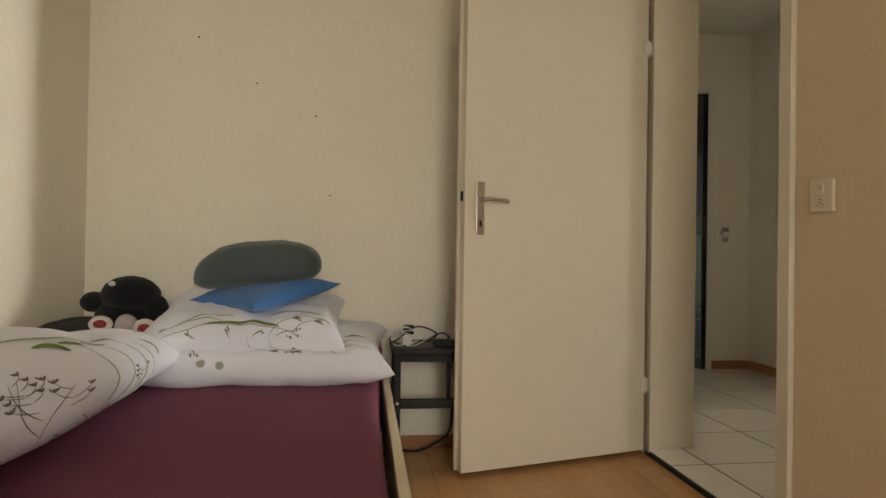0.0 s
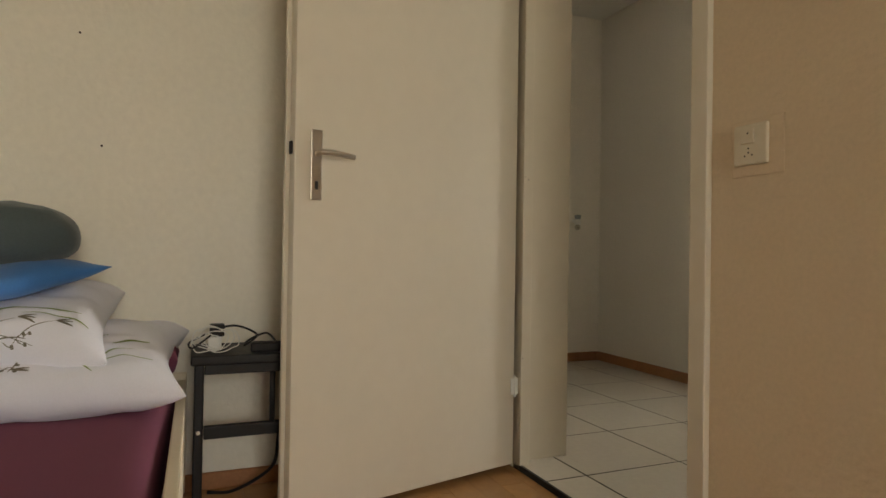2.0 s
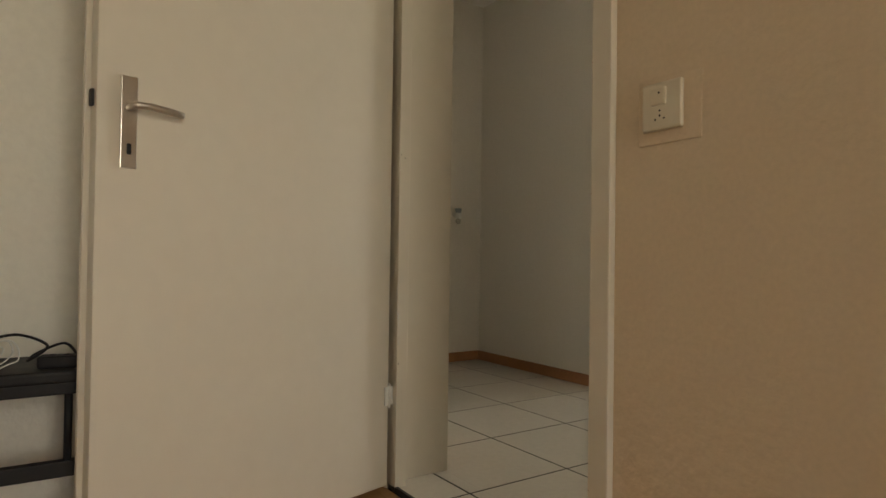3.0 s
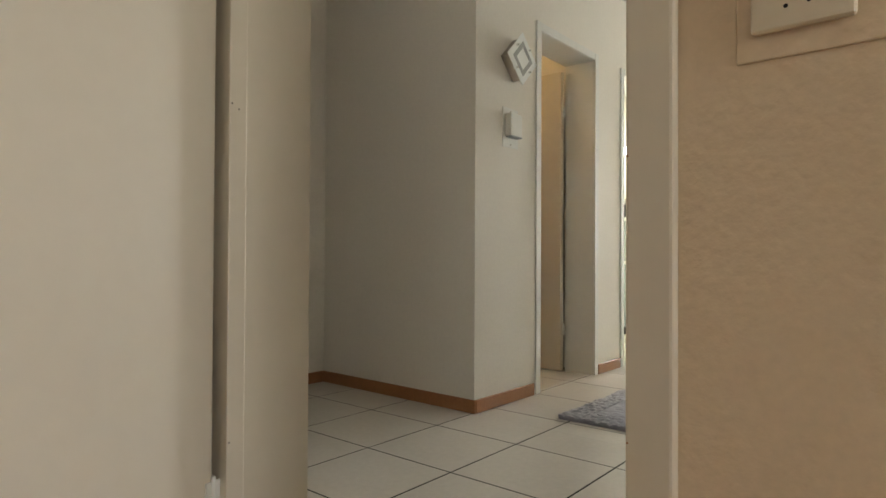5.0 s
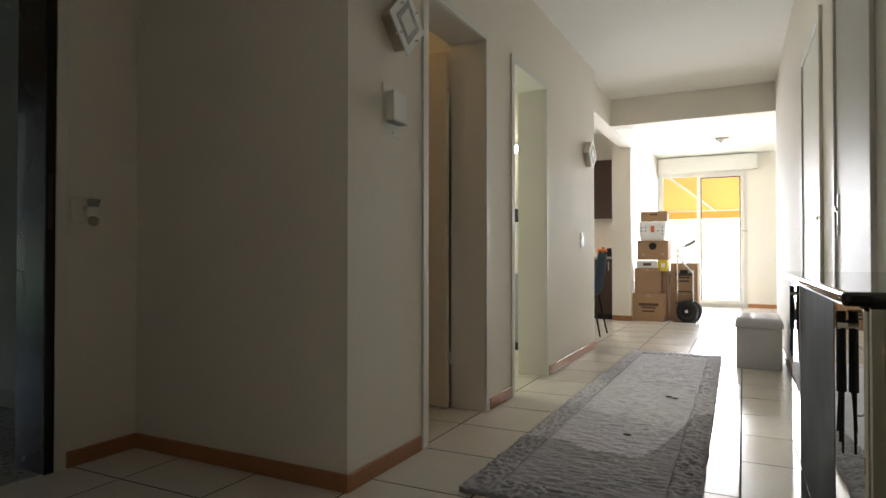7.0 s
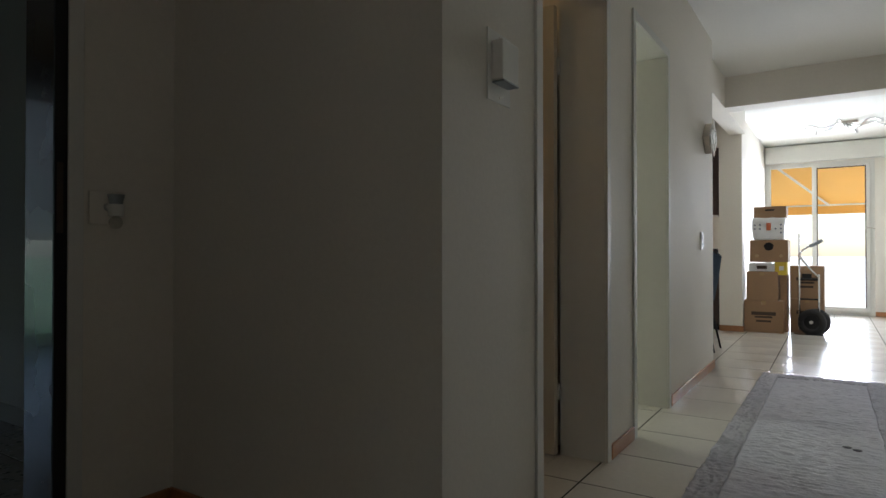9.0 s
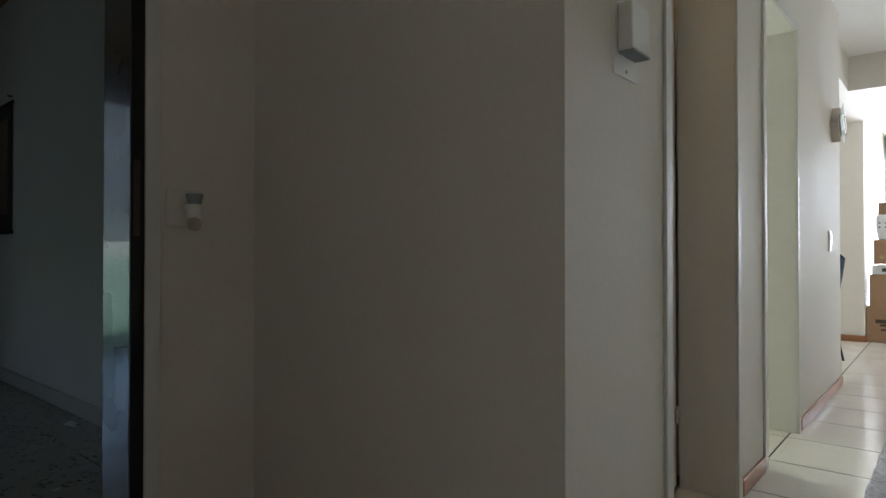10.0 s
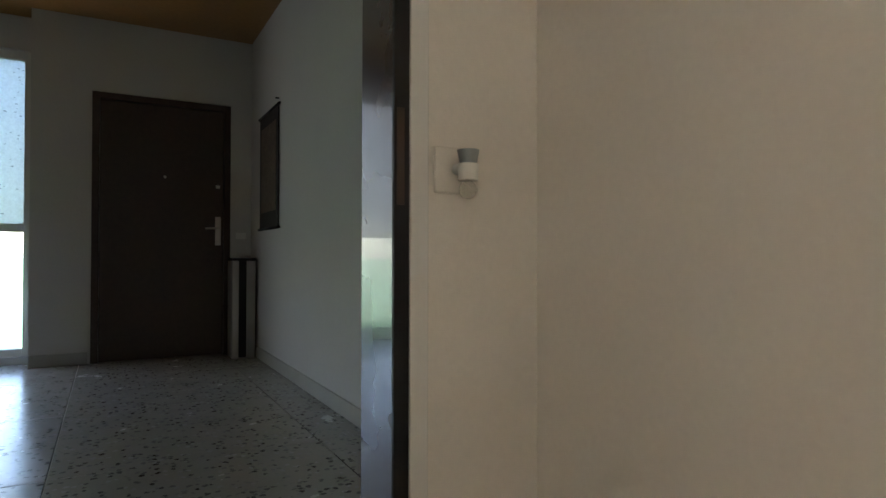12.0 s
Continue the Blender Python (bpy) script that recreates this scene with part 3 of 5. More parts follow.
s = thing("intercom", (WEST, 2.14, 1.54), "white door intercom on a screwed back plate", "intercom")
bp = part("back_plate", box(0, 0.004, -0.075, 0.075, -0.115, 0.105, bev=0.001), M_PLASTIC, s, "flat white back plate")
part("housing", box(0.004, 0.045, -0.055, 0.055, -0.055, 0.07, bev=0.006, seg=3), M_PLASTIC, s, "chunky white housing")
# Shade along the housing's lower edge, put in as a grey strip.
part("shade_strip", box(0.006, 0.047, -0.05, 0.052, -0.062, -0.056, bev=0.001), M_GREYPLASTIC, s, "grey strip standing in for shade under the housing")
for z in (0.088, -0.098):
    part("screw", cyl(bmesh.new(), (0.003, 0, z), (0.006, 0, z), 0.005, seg=10), M_CHROME, bp)


def diamond_lamp(y, z):
    """A square wall lamp that hangs on one corner: steel box, printed glass, four knobs."""
    s = thing("wall_lamp", (WEST, y, z), "square wall lamp hung on its corner, steel body, printed glass", "lamp", "diamond wall lamps")
    r = pose(0, 0, 0, 45, 0, 0)
    part("housing", box(0, 0.05, -0.085, 0.085, -0.085, 0.085, bev=0.004, m=r), M_CHROME, s, "brushed steel box")
    g = part("glass", box(0.062, 0.068, -0.105, 0.105, -0.105, 0.105, bev=0.002, m=r), M_FROST, s, "white frosted glass plate")
    b = bmesh.new()
    for a, c, e, f in ((-0.07, 0.07, 0.045, 0.07), (-0.07, 0.07, -0.07, -0.045), (-0.07, -0.045, -0.045, 0.045), (0.045, 0.07, -0.045, 0.045)):
        bx(b, 0.0678, 0.0692, a, c, e, f, m=r)
    part("printed_square", b, M_GREYGLASS, g, "grey printed square ring")
    for a, c in ((-0.088, 0.0), (0.088, 0.0), (0.0, 0.088), (0.0, -0.088)):
        p = r @ Vector((0, a, c))
        part("knob", cyl(bmesh.new(), (0.048, p.y, p.z), (0.08, p.y, p.z), 0.008, 0.006, 12), M_SHINY, s)
    return s


diamond_lamp(2.165, 1.92)
diamond_lamp(5.62, 1.87)

s = thing("lamp_holder", (ENT, 1.567, 1.109), "bare lamp holder with grey cap and clear bulb", "lamp")
part("base_plate", box(0, 0.008, -0.062, 0.062, -0.055, 0.06, bev=0.006, seg=3), M_WALL, s, "square plate painted like the wall")
b = cyl(bmesh.new(), (0.008, 0, 0.005), (0.05, 0, 0.005), 0.014)
part("arm", b, M_PLASTIC, s, "short white arm", True)
b = cyl(bmesh.new(), (0.062, 0, -0.028), (0.062, 0, 0.012), 0.024, 0.025, 24)
part("socket", b, M_PLASTIC, s, "white porcelain socket")
b = cyl(bmesh.new(), (0.062, 0, 0.012), (0.062, 0, 0.045), 0.02, 0.027, 24)
part("cap", b, M_GREYPLASTIC, s, "grey conical cap")
b = bmesh.new()
ball(b, (0.062, 0, -0.05), 0.022, 1, 1, 1.0)
part("bulb", b, M_BULB, s, "clear unlit bulb", True)

# ---- bedroom ----


def soft_surface(L, Wd, T, n=26, power=2.6, sag=0.0, seed=0, wrinkle=0.012, corner=0.05):
    """Returns f(u, v, side): the skin of a stuffed cushion, u and v from -1 to 1."""
    def f(u, v, side):
        ex = 1 + corner * (abs(u) * abs(v)) ** 2
        prof = ((1 - abs(u) ** power) * (1 - abs(v) ** power)) ** 0.5 if abs(u) < 1 and abs(v) < 1 else 0.0
        x, y = u * L / 2 * ex, v * Wd / 2 * ex
        pinch = 1 - 0.05 * (1 - abs(u) ** 2) * (abs(v) ** 4)
        w = noise.noise(Vector((x * 7 + seed, y * 7 - seed, side * 3.1))) + 0.5 * noise.noise(Vector((x * 17, y * 17 + seed, 5.0)))
        z = side * T / 2 * prof + wrinkle * w * (0.25 + prof) - sag * (x * x + y * y)
        return Vector((x * (1 - 0.04 * (1 - v * v) * abs(u) ** 4), y * pinch, z))
    return f


def skin(f, n=26, m_=26, flat=None):
    b = bmesh.new()
    grid = {}
    for s in (1, -1):
        for i in range(n + 1):
            for j in range(m_ + 1):
                u, v = math.sin((i / n - 0.5) * math.pi), math.sin((j / m_ - 0.5) * math.pi)
                rim = i in (0, n) or j in (0, m_)
                if rim and s == -1:
                    grid[s, i, j] = grid[1, i, j]
                    continue
                p = f(u, v, s)
                if flat is not None and p.z < flat:
                    p.z = flat + 0.15 * (p.z - flat)
                grid[s, i, j] = b.verts.new(p)
    for s in (1, -1):
        for i in range(n):
            for j in range(m_):
                q = [grid[s, i, j], grid[s, i + 1, j], grid[s, i + 1, j + 1], grid[s, i, j + 1]]
                if len(set(q)) == 4:
                    b.faces.new(q if s > 0 else q[::-1])
    return b


def strip(b, f, uv, width, side=1, lift=0.0022, lim=0.999):
    """A printed stroke along the points uv of the skin f, tapering to its ends."""
    pts = []
    n = 14
    for k in range(n + 1):
        s = k / n * (len(uv) - 1)
        i = min(int(s), len(uv) - 2)
        r = s - i
        u = uv[i][0] * (1 - r) + uv[i + 1][0] * r
        v = uv[i][1] * (1 - r) + uv[i + 1][1] * r
        pts.append((u, v))
    prev = None
    for k, (u, v) in enumerate(pts):
        p = f(u, v, side)
        e = 0.01
        nu, nv = f(min(u + e, 0.999), v, side) - f(u - e, v, side), f(u, min(v + e, lim), side) - f(u, v - e, side)
        nrm = nu.cross(nv).normalized() * side
        a, c = pts[max(k - 1, 0)], pts[min(k + 1, n)]
        d = f(c[0], c[1], side) - f(a[0], a[1], side)
        w = nrm.cross(d).normalized() * width * (0.25 + 0.75 * math.sin(math.pi * k / n) ** 0.7)
        q = (b.verts.new(p + nrm * lift + w), b.verts.new(p + nrm * lift - w))
        if prev:
            b.faces.new((prev[0], q[0], q[1], prev[1]))
        prev = q


def arc(u, v, du, dv, bend, n=6):
    """A bowed line from (u, v) to (u + du, v + dv)."""
    return [(u + du * k / n - dv * bend * math.sin(math.pi * k / n), v + dv * k / n + du * bend * math.sin(math.pi * k / n)) for k in range(n + 1)]


def botanical(parent, f, sprigs, blades, pale, side=1, k_=1.0, lim=0.999):
    """Printed twigs with small buds, long leaf blades and pale fallen leaves, each one a part."""
    rnd = random.Random(7)
    for u, v, du, dv in sprigs:
        b = bmesh.new()
        strip(b, f, arc(u, v, du, dv, 0.12), 0.0019 * k_, side, lim=lim)
        for k in range(3, 7):
            s = k / 6.5
            for sg in (-1, 1):
                if rnd.random() < 0.35:
                    continue
                bu, bv = u + du * s, v + dv * s
                eu, ev = bu + du * 0.16 - sg * dv * 0.16, bv + dv * 0.16 + sg * du * 0.16
                strip(b, f, arc(bu, bv, eu - bu, ev - bv, 0.1 * sg), 0.0013 * k_, side, lim=lim)
                for q in (-0.5, 0, 0.5):
                    strip(b, f, arc(eu, ev, du * 0.07 - q * dv * 0.08, dv * 0.07 + q * du * 0.08, 0.05), 0.0036 * k_, side, lim=lim)
        part("twig_print", b, M_STEM, parent, "printed grey-brown twig with buds")
    for u, v, du, dv, w in blades:
        b = bmesh.new()
        strip(b, f, arc(u, v, du, dv, 0.16), w, side, lim=lim)
        part("leaf_print", b, M_LEAF, parent, "printed green leaf blade")
    for u, v, du, dv, w in pale:
        b = bmesh.new()
        strip(b, f, arc(u, v, du, dv, 0.2), w, side, lim=lim)
        part("pale_leaf_print", b, M_SAGE, parent, "printed pale sage leaf")


# bed
bed = thing("bed", (0, 0, FL), "low cream bed with a burgundy fitted sheet", "bed")
b = box(-0.18, 1.95, -1.25, -1.222, 0.14 - FL, 0.375 - FL, bev=0.004)
part("side_rail", b, M_RAIL, bed, "cream side rail")
part("side_rail", box(-0.18, 1.95, -2.565, -2.53, 0.02 - FL, 0.375 - FL, bev=0.004), M_RAIL, bed, "cream side rail")
part("foot_board", box(1.95, 1.99, -2.565, -1.222, 0.0, 0.42, bev=0.005), M_RAIL, bed, "cream foot board")
part("head_board", box(-0.196, -0.18, -2.565, -1.222, 0.0, 0.42, bev=0.004), M_RAIL, bed, "cream head board")
for x in (-0.12, 1.88):
    for y in (-1.29, -2.5):
        part("leg", box(x - 0.03, x + 0.03, y - 0.03, y + 0.03, 0, 0.12, bev=0.004), M_RAIL, bed)
part("slat_base", box(-0.178, 1.948, -2.528, -1.252, 0.12, 0.16, bev=0.002), M_RAIL, bed)
f = soft_surface(2.12, 1.295, 0.27, power=40, seed=3, wrinkle=0.004, corner=0.0)
b = skin(f, 40, 30)
bmesh.ops.translate(b, verts=b.verts, vec=(0.885, -1.8855, 0.435 - 0.135))
part("mattress", b, M_SHEET, bed, "burgundy fitted sheet over the mattress", True)


def cushion(name, at, rot, dims, material, label, category="pillow", power=2.6, sag=0.0, seed=0, wrinkle=0.012, corner=0.05, flat=None, n=26):
    c = thing(name, at, label, category)
    c.matrix_world = pose(*at, *rot)
    f = soft_surface(*dims, power=power, sag=sag, seed=seed, wrinkle=wrinkle, corner=corner)
    part("cover", skin(f, n, n, flat), material, c, smooth=True)
    return c, f


# large pillow at the bottom of the stack, smaller one on it
c, f = cushion("pillow", (0.145, -1.735, 0.503), (6, 0, 90), (0.97, 0.66, 0.165), M_LINEN, "large white pillow with botanical print, lying flat", power=6, seed=11, corner=0.07, flat=-0.068, wrinkle=0.014, n=70)
botanical(c, f, [(-0.45, -0.8, 0.06, -0.12), (0.3, -0.72, -0.02, -0.16)], [(0.62, -0.9, 0.02, 0.9, 0.004), (0.66, -0.6, 0.22, 0.25, 0.004), (0.68, -0.3, 0.2, 0.2, 0.006), (0.64, -0.75, 0.25, 0.1, 0.003)], [(-0.34, -0.955, -0.01, -0.035, 0.016), (-0.2, -0.955, -0.03, -0.035, 0.016)])
c, f = cushion("pillow", (0.135, -1.785, 0.613), (12, 0, 92), (0.72, 0.6, 0.175), M_LINEN, "white pillow with twig and leaf print, on the larger pillow", power=5.5, seed=23, corner=0.05, flat=-0.072, wrinkle=0.016, n=70)
botanical(c, f, [(-0.8, -0.985, 1.4, 0.03), (0.12, -0.97, 0.1, 0.06), (-0.1, -0.975, -0.04, 0.09), (-0.42, -0.975, -0.08, 0.06), (0.34, -0.965, 0.22, 0.05)], [(-0.7, -0.85, 0.5, 0.12, 0.003), (-0.35, -0.84, 0.72, -0.02, 0.011), (-0.6, -0.75, 0.5, 0.15, 0.004), (0.25, -0.62, 0.6, 0.12, 0.005), (0.5, -0.6, 0.4, -0.15, 0.004)], [(-0.75, -0.9, 0.05, 0.06, 0.006)])
cushion("cushion", (0.1, -1.735, 0.735), (11, 1, 45), (0.4, 0.4, 0.1), M_BLUE, "flat blue cotton cushion, one corner forward", "cushion", power=3, seed=31, corner=0.1, wrinkle=0.01)

cushion("throw", (-0.08, -1.3, 0.475), (0, 0, 90), (0.1, 0.2, 0.12), M_SHEET, "burgundy cloth bunched between pillow and bed rail", "blanket", power=4, seed=52, wrinkle=0.008)

# bolster-like cushion, bowed down at both ends
c = thing("cushion", (0.1, -1.765, 0.84), "grey-green velour neck cushion, bowed, on the blue cushion", "cushion")
b = bmesh.new()
ball(b, (0, 0, 0), 1, seg=40)
for v in b.verts:
    x, y, z = v.co
    r = abs(z) ** 0.8 * (1 if z > 0 else -1)
    sx, sy = math.copysign(abs(x) ** 0.75, x), math.copysign(abs(y) ** 0.7, y)
    w = 0.006 * noise.noise(Vector((x * 4, y * 4, z * 4)))
    v.co = (sx * 0.115 + w, sy * 0.255, r * 0.09 - 0.035 * (y * y) + 0.016 + 0.03 * y + w)
part("cover", b, M_TEAL, c, smooth=True)

# black plush toy, sitting slumped, one mesh
b = bmesh.new()


def lump(c, r, sx=1, sy=1, sz=1, slot=0, rough=0.05):
    vs = ball(b, (0, 0, 0), r, sx, sy, sz, seg=28)
    for v in vs:
        v.co = v.co * (1 + rough * noise.noise(v.co * 30)) + Vector(c)
    for v in vs:
        for fc in v.link_faces:
            fc.material_index = slot


lump((0, 0, 0.1), 0.13, 0.9, 1.1, 0.95)
lump((0.03, 0.02, 0.2), 0.1, 1, 1.25, 0.85)
lump((0.05, -0.13, 0.17), 0.05, 1, 1.1, 0.9)
lump((0.03, 0.13, 0.13), 0.055, 1, 1, 1.4)
lump((0.105, 0.04, 0.075), 0.055, 0.8, 0.85, 0.9, 3)
lump((0.125, -0.06, 0.082), 0.042, 0.7, 1.2, 0.85, 1)
lump((0.13, 0.13, 0.065), 0.045, 0.7, 1.1, 0.95, 1)
lump((0.15, -0.05, 0.085), 0.024, 0.4, 1.2, 0.75, 2)
lump((0.158, 0.14, 0.068), 0.026, 0.4, 1.1, 0.85, 2)
lump((0.115, -0.02, 0.255), 0.013, 0.6, 1.2, 0.9, 1)
o = part("plush_toy", b, (M_FUR, M_FURWHITE, M_FURPINK, M_FURGREY), smooth=True)
o.matrix_world = pose(0.1, -2.27, 0.54, 0, 0, -6) @ Matrix.Scale(0.9, 4)
tagged(o, "black plush animal with white and red paws, slumped on the bed", "plush toy")
cushion("cushion", (0.06, -2.37, 0.53), (0, 8, 90), (0.5, 0.34, 0.16), M_DARKCLOTH, "charcoal cushion behind the plush toy", "cushion", seed=41)

# folded-back duvet, a thick rolled heap
c = thing("duvet", (0.8, -2.27, 0.435), "white duvet with botanical print, bunched up along the bed", "duvet")


def duvet_f(u, v, side):
    """A long heap that sinks towards the pillows."""
    x = 0.92 * u + 0.05
    h = 0.28 * min(1.0, max(0.1, 0.42 + 0.45 * (x + 0.87)))
    prof = max(0.0, (1 - abs(u) ** 6) * (1 - abs(v) ** 2.6)) ** 0.5
    y = v * (0.312 + 0.02 * math.sin(5 * x)) + 0.03 * noise.noise(Vector((x * 3, 9.0, 0)))
    fold = 0.018 * noise.noise(Vector((x * 3 + 4, y * 6, 1.0))) + 0.012 * noise.noise(Vector((x * 9, y * 9, 3.0))) + 0.006 * math.sin(9 * x - 16 * y)
    z = h / 2 + side * h / 2 * prof + fold * (0.2 + prof) * (side > 0)
    return Vector((x, y, max(z, 0.003)))


part("cover", skin(duvet_f, 120, 70), M_LINEN, c, smooth=True)


def duvet_round(u, w, side):
    """The duvet's skin by an angle: w = 0 on the crest, 1 at the widest line, 2 underneath."""
    return duvet_f(u, math.sin(min(w, 2 - w) * math.pi / 2), 1 if w <= 1 else -1)


botanical(c, duvet_round, [(0.57, 1.3, -0.1, -0.46), (0.585, 1.2, 0.05, -0.48), (0.6, 1.05, 0.06, -0.34), (0.06, 1.3, -0.05, -0.36), (0.3, 1.55, -0.08, -0.3), (0.42, 1.6, 0.03, -0.3)],
          [(0.3, 0.5, 0.12, 0.85, 0.0035), (0.02, 0.5, 0.2, 0.9, 0.004), (-0.1, 0.6, 0.16, 0.8, 0.004), (0.16, 0.5, 0.14, 0.85, 0.003), (0.46, 0.48, -0.1, 0.1, 0.012), (0.36, 0.5, -0.1, 0.06, 0.008),
           (0.22, 0.5, -0.12, 0.05, 0.007), (0.5, 0.35, -0.35, 0.2, 0.004), (0.44, 1.15, -0.06, 0.5, 0.0025), (-0.4, 0.3, -0.2, 0.3, 0.006)],
          [(0.1, 0.45, -0.1, 0.08, 0.01), (-0.2, 0.6, -0.05, 0.25, 0.01)], k_=0.8, lim=1.95)

# black bag that the mirror shows at the far side of the bed
c, f = cushion("black_bag", (0.93, -2.475, 0.8), (80, 0, 0), (0.26, 0.26, 0.16), M_DARKCLOTH, "rounded black bag leaning on the wall above the duvet", "bag", power=3, seed=61)
part("strap", tube(bmesh.new(), [(-0.06, -0.1, 0.06), (-0.09, -0.14, 0.08), (-0.03, -0.2, 0.1), (0.06, -0.14, 0.09)], 0.006), M_GREYPLASTIC, c, "thin grey strap", True)

# black stool used as a bedside table
s = thing("side_table", (-0.02, -1.06, FL), "small black side table beside the bed", "table")
ZT = 0.52
part("top", box(-0.15, 0.135, -0.15, 0.195, ZT - 0.03, ZT, bev=0.008, seg=3), M_BLACK, s, "black table top with rounded edge")
for x in (-0.13, 0.112):
    for y in (-0.125, 0.17):
        b = box(x - 0.014, x + 0.014, y - 0.014, y + 0.014, 0, ZT - 0.03, bev=0.005)
        part("leg", b, M_BLACK, s)
part("rail", box(0.098, 0.126, -0.11, 0.155, 0.262, 0.3, bev=0.003), M_BLACK, s)
for x in (-0.13, 0.112):
    part("apron", box(x - 0.01, x + 0.01, -0.11, 0.155, ZT - 0.06, ZT - 0.03, bev=0.003), M_BLACK, s)
part("spindle", cyl(bmesh.new(), (0.112, 0.095, 0.3), (0.112, 0.095, ZT - 0.06), 0.009), M_BLACK, s, "thin black upright between rail and top", True)
for y in (-0.125, 0.17):
    part("rail", box(-0.115, 0.096, y - 0.01, y + 0.01, 0.27, 0.3, bev=0.003), M_BLACK, s)
part("screw", cyl(bmesh.new(), (0.126, -0.125, 0.285), (0.129, -0.125, 0.285), 0.006), M_CHROME, s)

c = thing("charger", (-0.01, -1.13, ZT + FL), "white charger plug with coiled white and black cables", "charger")
part("plug", box(-0.025, 0.02, -0.03, 0.012, 0, 0.045, bev=0.005), M_PLASTIC, c, "white plug")
part("adapter", box(-0.02, 0.02, -0.025, 0.02, 0.0452, 0.085, bev=0.005), M_BLACK, c, "black adapter")
b = bmesh.new()
rnd = random.Random(12)
for k in range(4):
    cy, cz, r = rnd.uniform(-0.05, 0.05), rnd.uniform(0.028, 0.05), rnd.uniform(0.022, 0.042)
    pts = [(0.035 + 0.012 * k + 0.012 * math.sin(1.3 * a + k), cy + r * 1.5 * math.cos(a * 0.6 + k), max(0.004, cz + r * math.sin(a * 0.6 + k) + 0.006 * math.sin(2.1 * a))) for a in range(12)]
    tube(b, pts, 0.0019, 6)
part("white_cable", b, M_PLASTIC, c, "coiled white cable", True)
b = tube(bmesh.new(), [(0.0, 0.0, 0.07), (-0.02, 0.06, 0.075), (0.03, 0.12, 0.05), (0.06, 0.08, 0.02), (0.0, 0.1, 0.03), (-0.04, 0.16, 0.045), (0.02, 0.19, 0.012)], 0.0035, 6)
tube(b, [(0.0, 0.0, 0.06), (0.06, -0.03, 0.05), (0.08, -0.075, 0.02), (0.02, -0.085, 0.03), (-0.04, -0.03, 0.05)], 0.003, 6)
part("black_cable", b, M_BLACK, c, "tangled black cable", True)
c = thing("remote_control", (0.06, -0.94, ZT + FL), "black remote control lying on the side table", "remote control", rz=78)
part("body", box(-0.09, 0.09, -0.025, 0.025, 0.0, 0.03, bev=0.008, seg=3), M_BLACK, c)
for k in range(5):
    b = bmesh.new()
    ball(b, (-0.06 + 0.03 * k, 0.0, 0.03), 0.007, 1, 1, 0.4, seg=10)
    part("button", b, M_RUBBER, c)
b = tube(bmesh.new(), [(-0.17, -0.9, 0.47), (-0.17, -0.9, 0.36), (-0.13, -0.9, 0.27), (-0.05, -0.925, 0.2), (-0.04, -0.94, 0.1), (-0.09, -1.0, 0.03), (-0.13, -1.08, FL + 0.006), (-0.15, -1.15, FL + 0.006)], 0.006)
tagged(part("cable", b, M_BLACK, smooth=True), "black cable hanging in a loop to the floor", "cable")

# nail holes in the bed wall
for y, z in ((-1.84, 1.68), (-1.57, 1.54), (-2.1, 1.88), (-1.5, 1.17)):
    o = cyl(bmesh.new(), (-0.202, y, z), (-0.1985, y, z), 0.004, seg=8)
    tagged(part("nail_hole", o, M_DARKDOOR), "small dark nail hole in the bed wall", "nail hole", "nail holes")

# bedroom window
w = thing("window_1", (5.7, 0, 0), "white framed bedroom window", "window", kind="structure")
b = bmesh.new()
for y0, y1, z0, z1 in ((-1.45, -1.38, 0.85, 2.25), (-0.22, -0.15, 0.85, 2.25), (-1.38, -0.22, 0.85, 0.92), (-1.38, -0.22, 2.18, 2.25), (-0.835, -0.765, 0.92, 2.18)):
    bx(b, 0.05, 0.12, y0, y1, z0, z1, bev=0.004)
part("window_frame", b, M_WHITEPAINT, w)
for y0, y1 in ((-1.38, -0.835), (-0.765, -0.22)):
    o = part("pane", box(0.08, 0.086, y0, y1, 0.92, 2.18), M_GLASS, w)
    o.visible_shadow = False

# ---- corridor ----
# runner rug: pile surface with a darker border band
RX0, RX1, RY0, RY1 = -0.34, 0.505, 2.02, 5.85
rug = thing("rug", (0, 0, 0), "long grey shaggy runner with a carved border, on the tiles", "rug")


def rug_skew(x, y):
    """The runner lies slightly pulled in at its far end."""
    return RX0 + (x - RX0) * (1 - 0.085 * (y - RY0) / (RY1 - RY0))


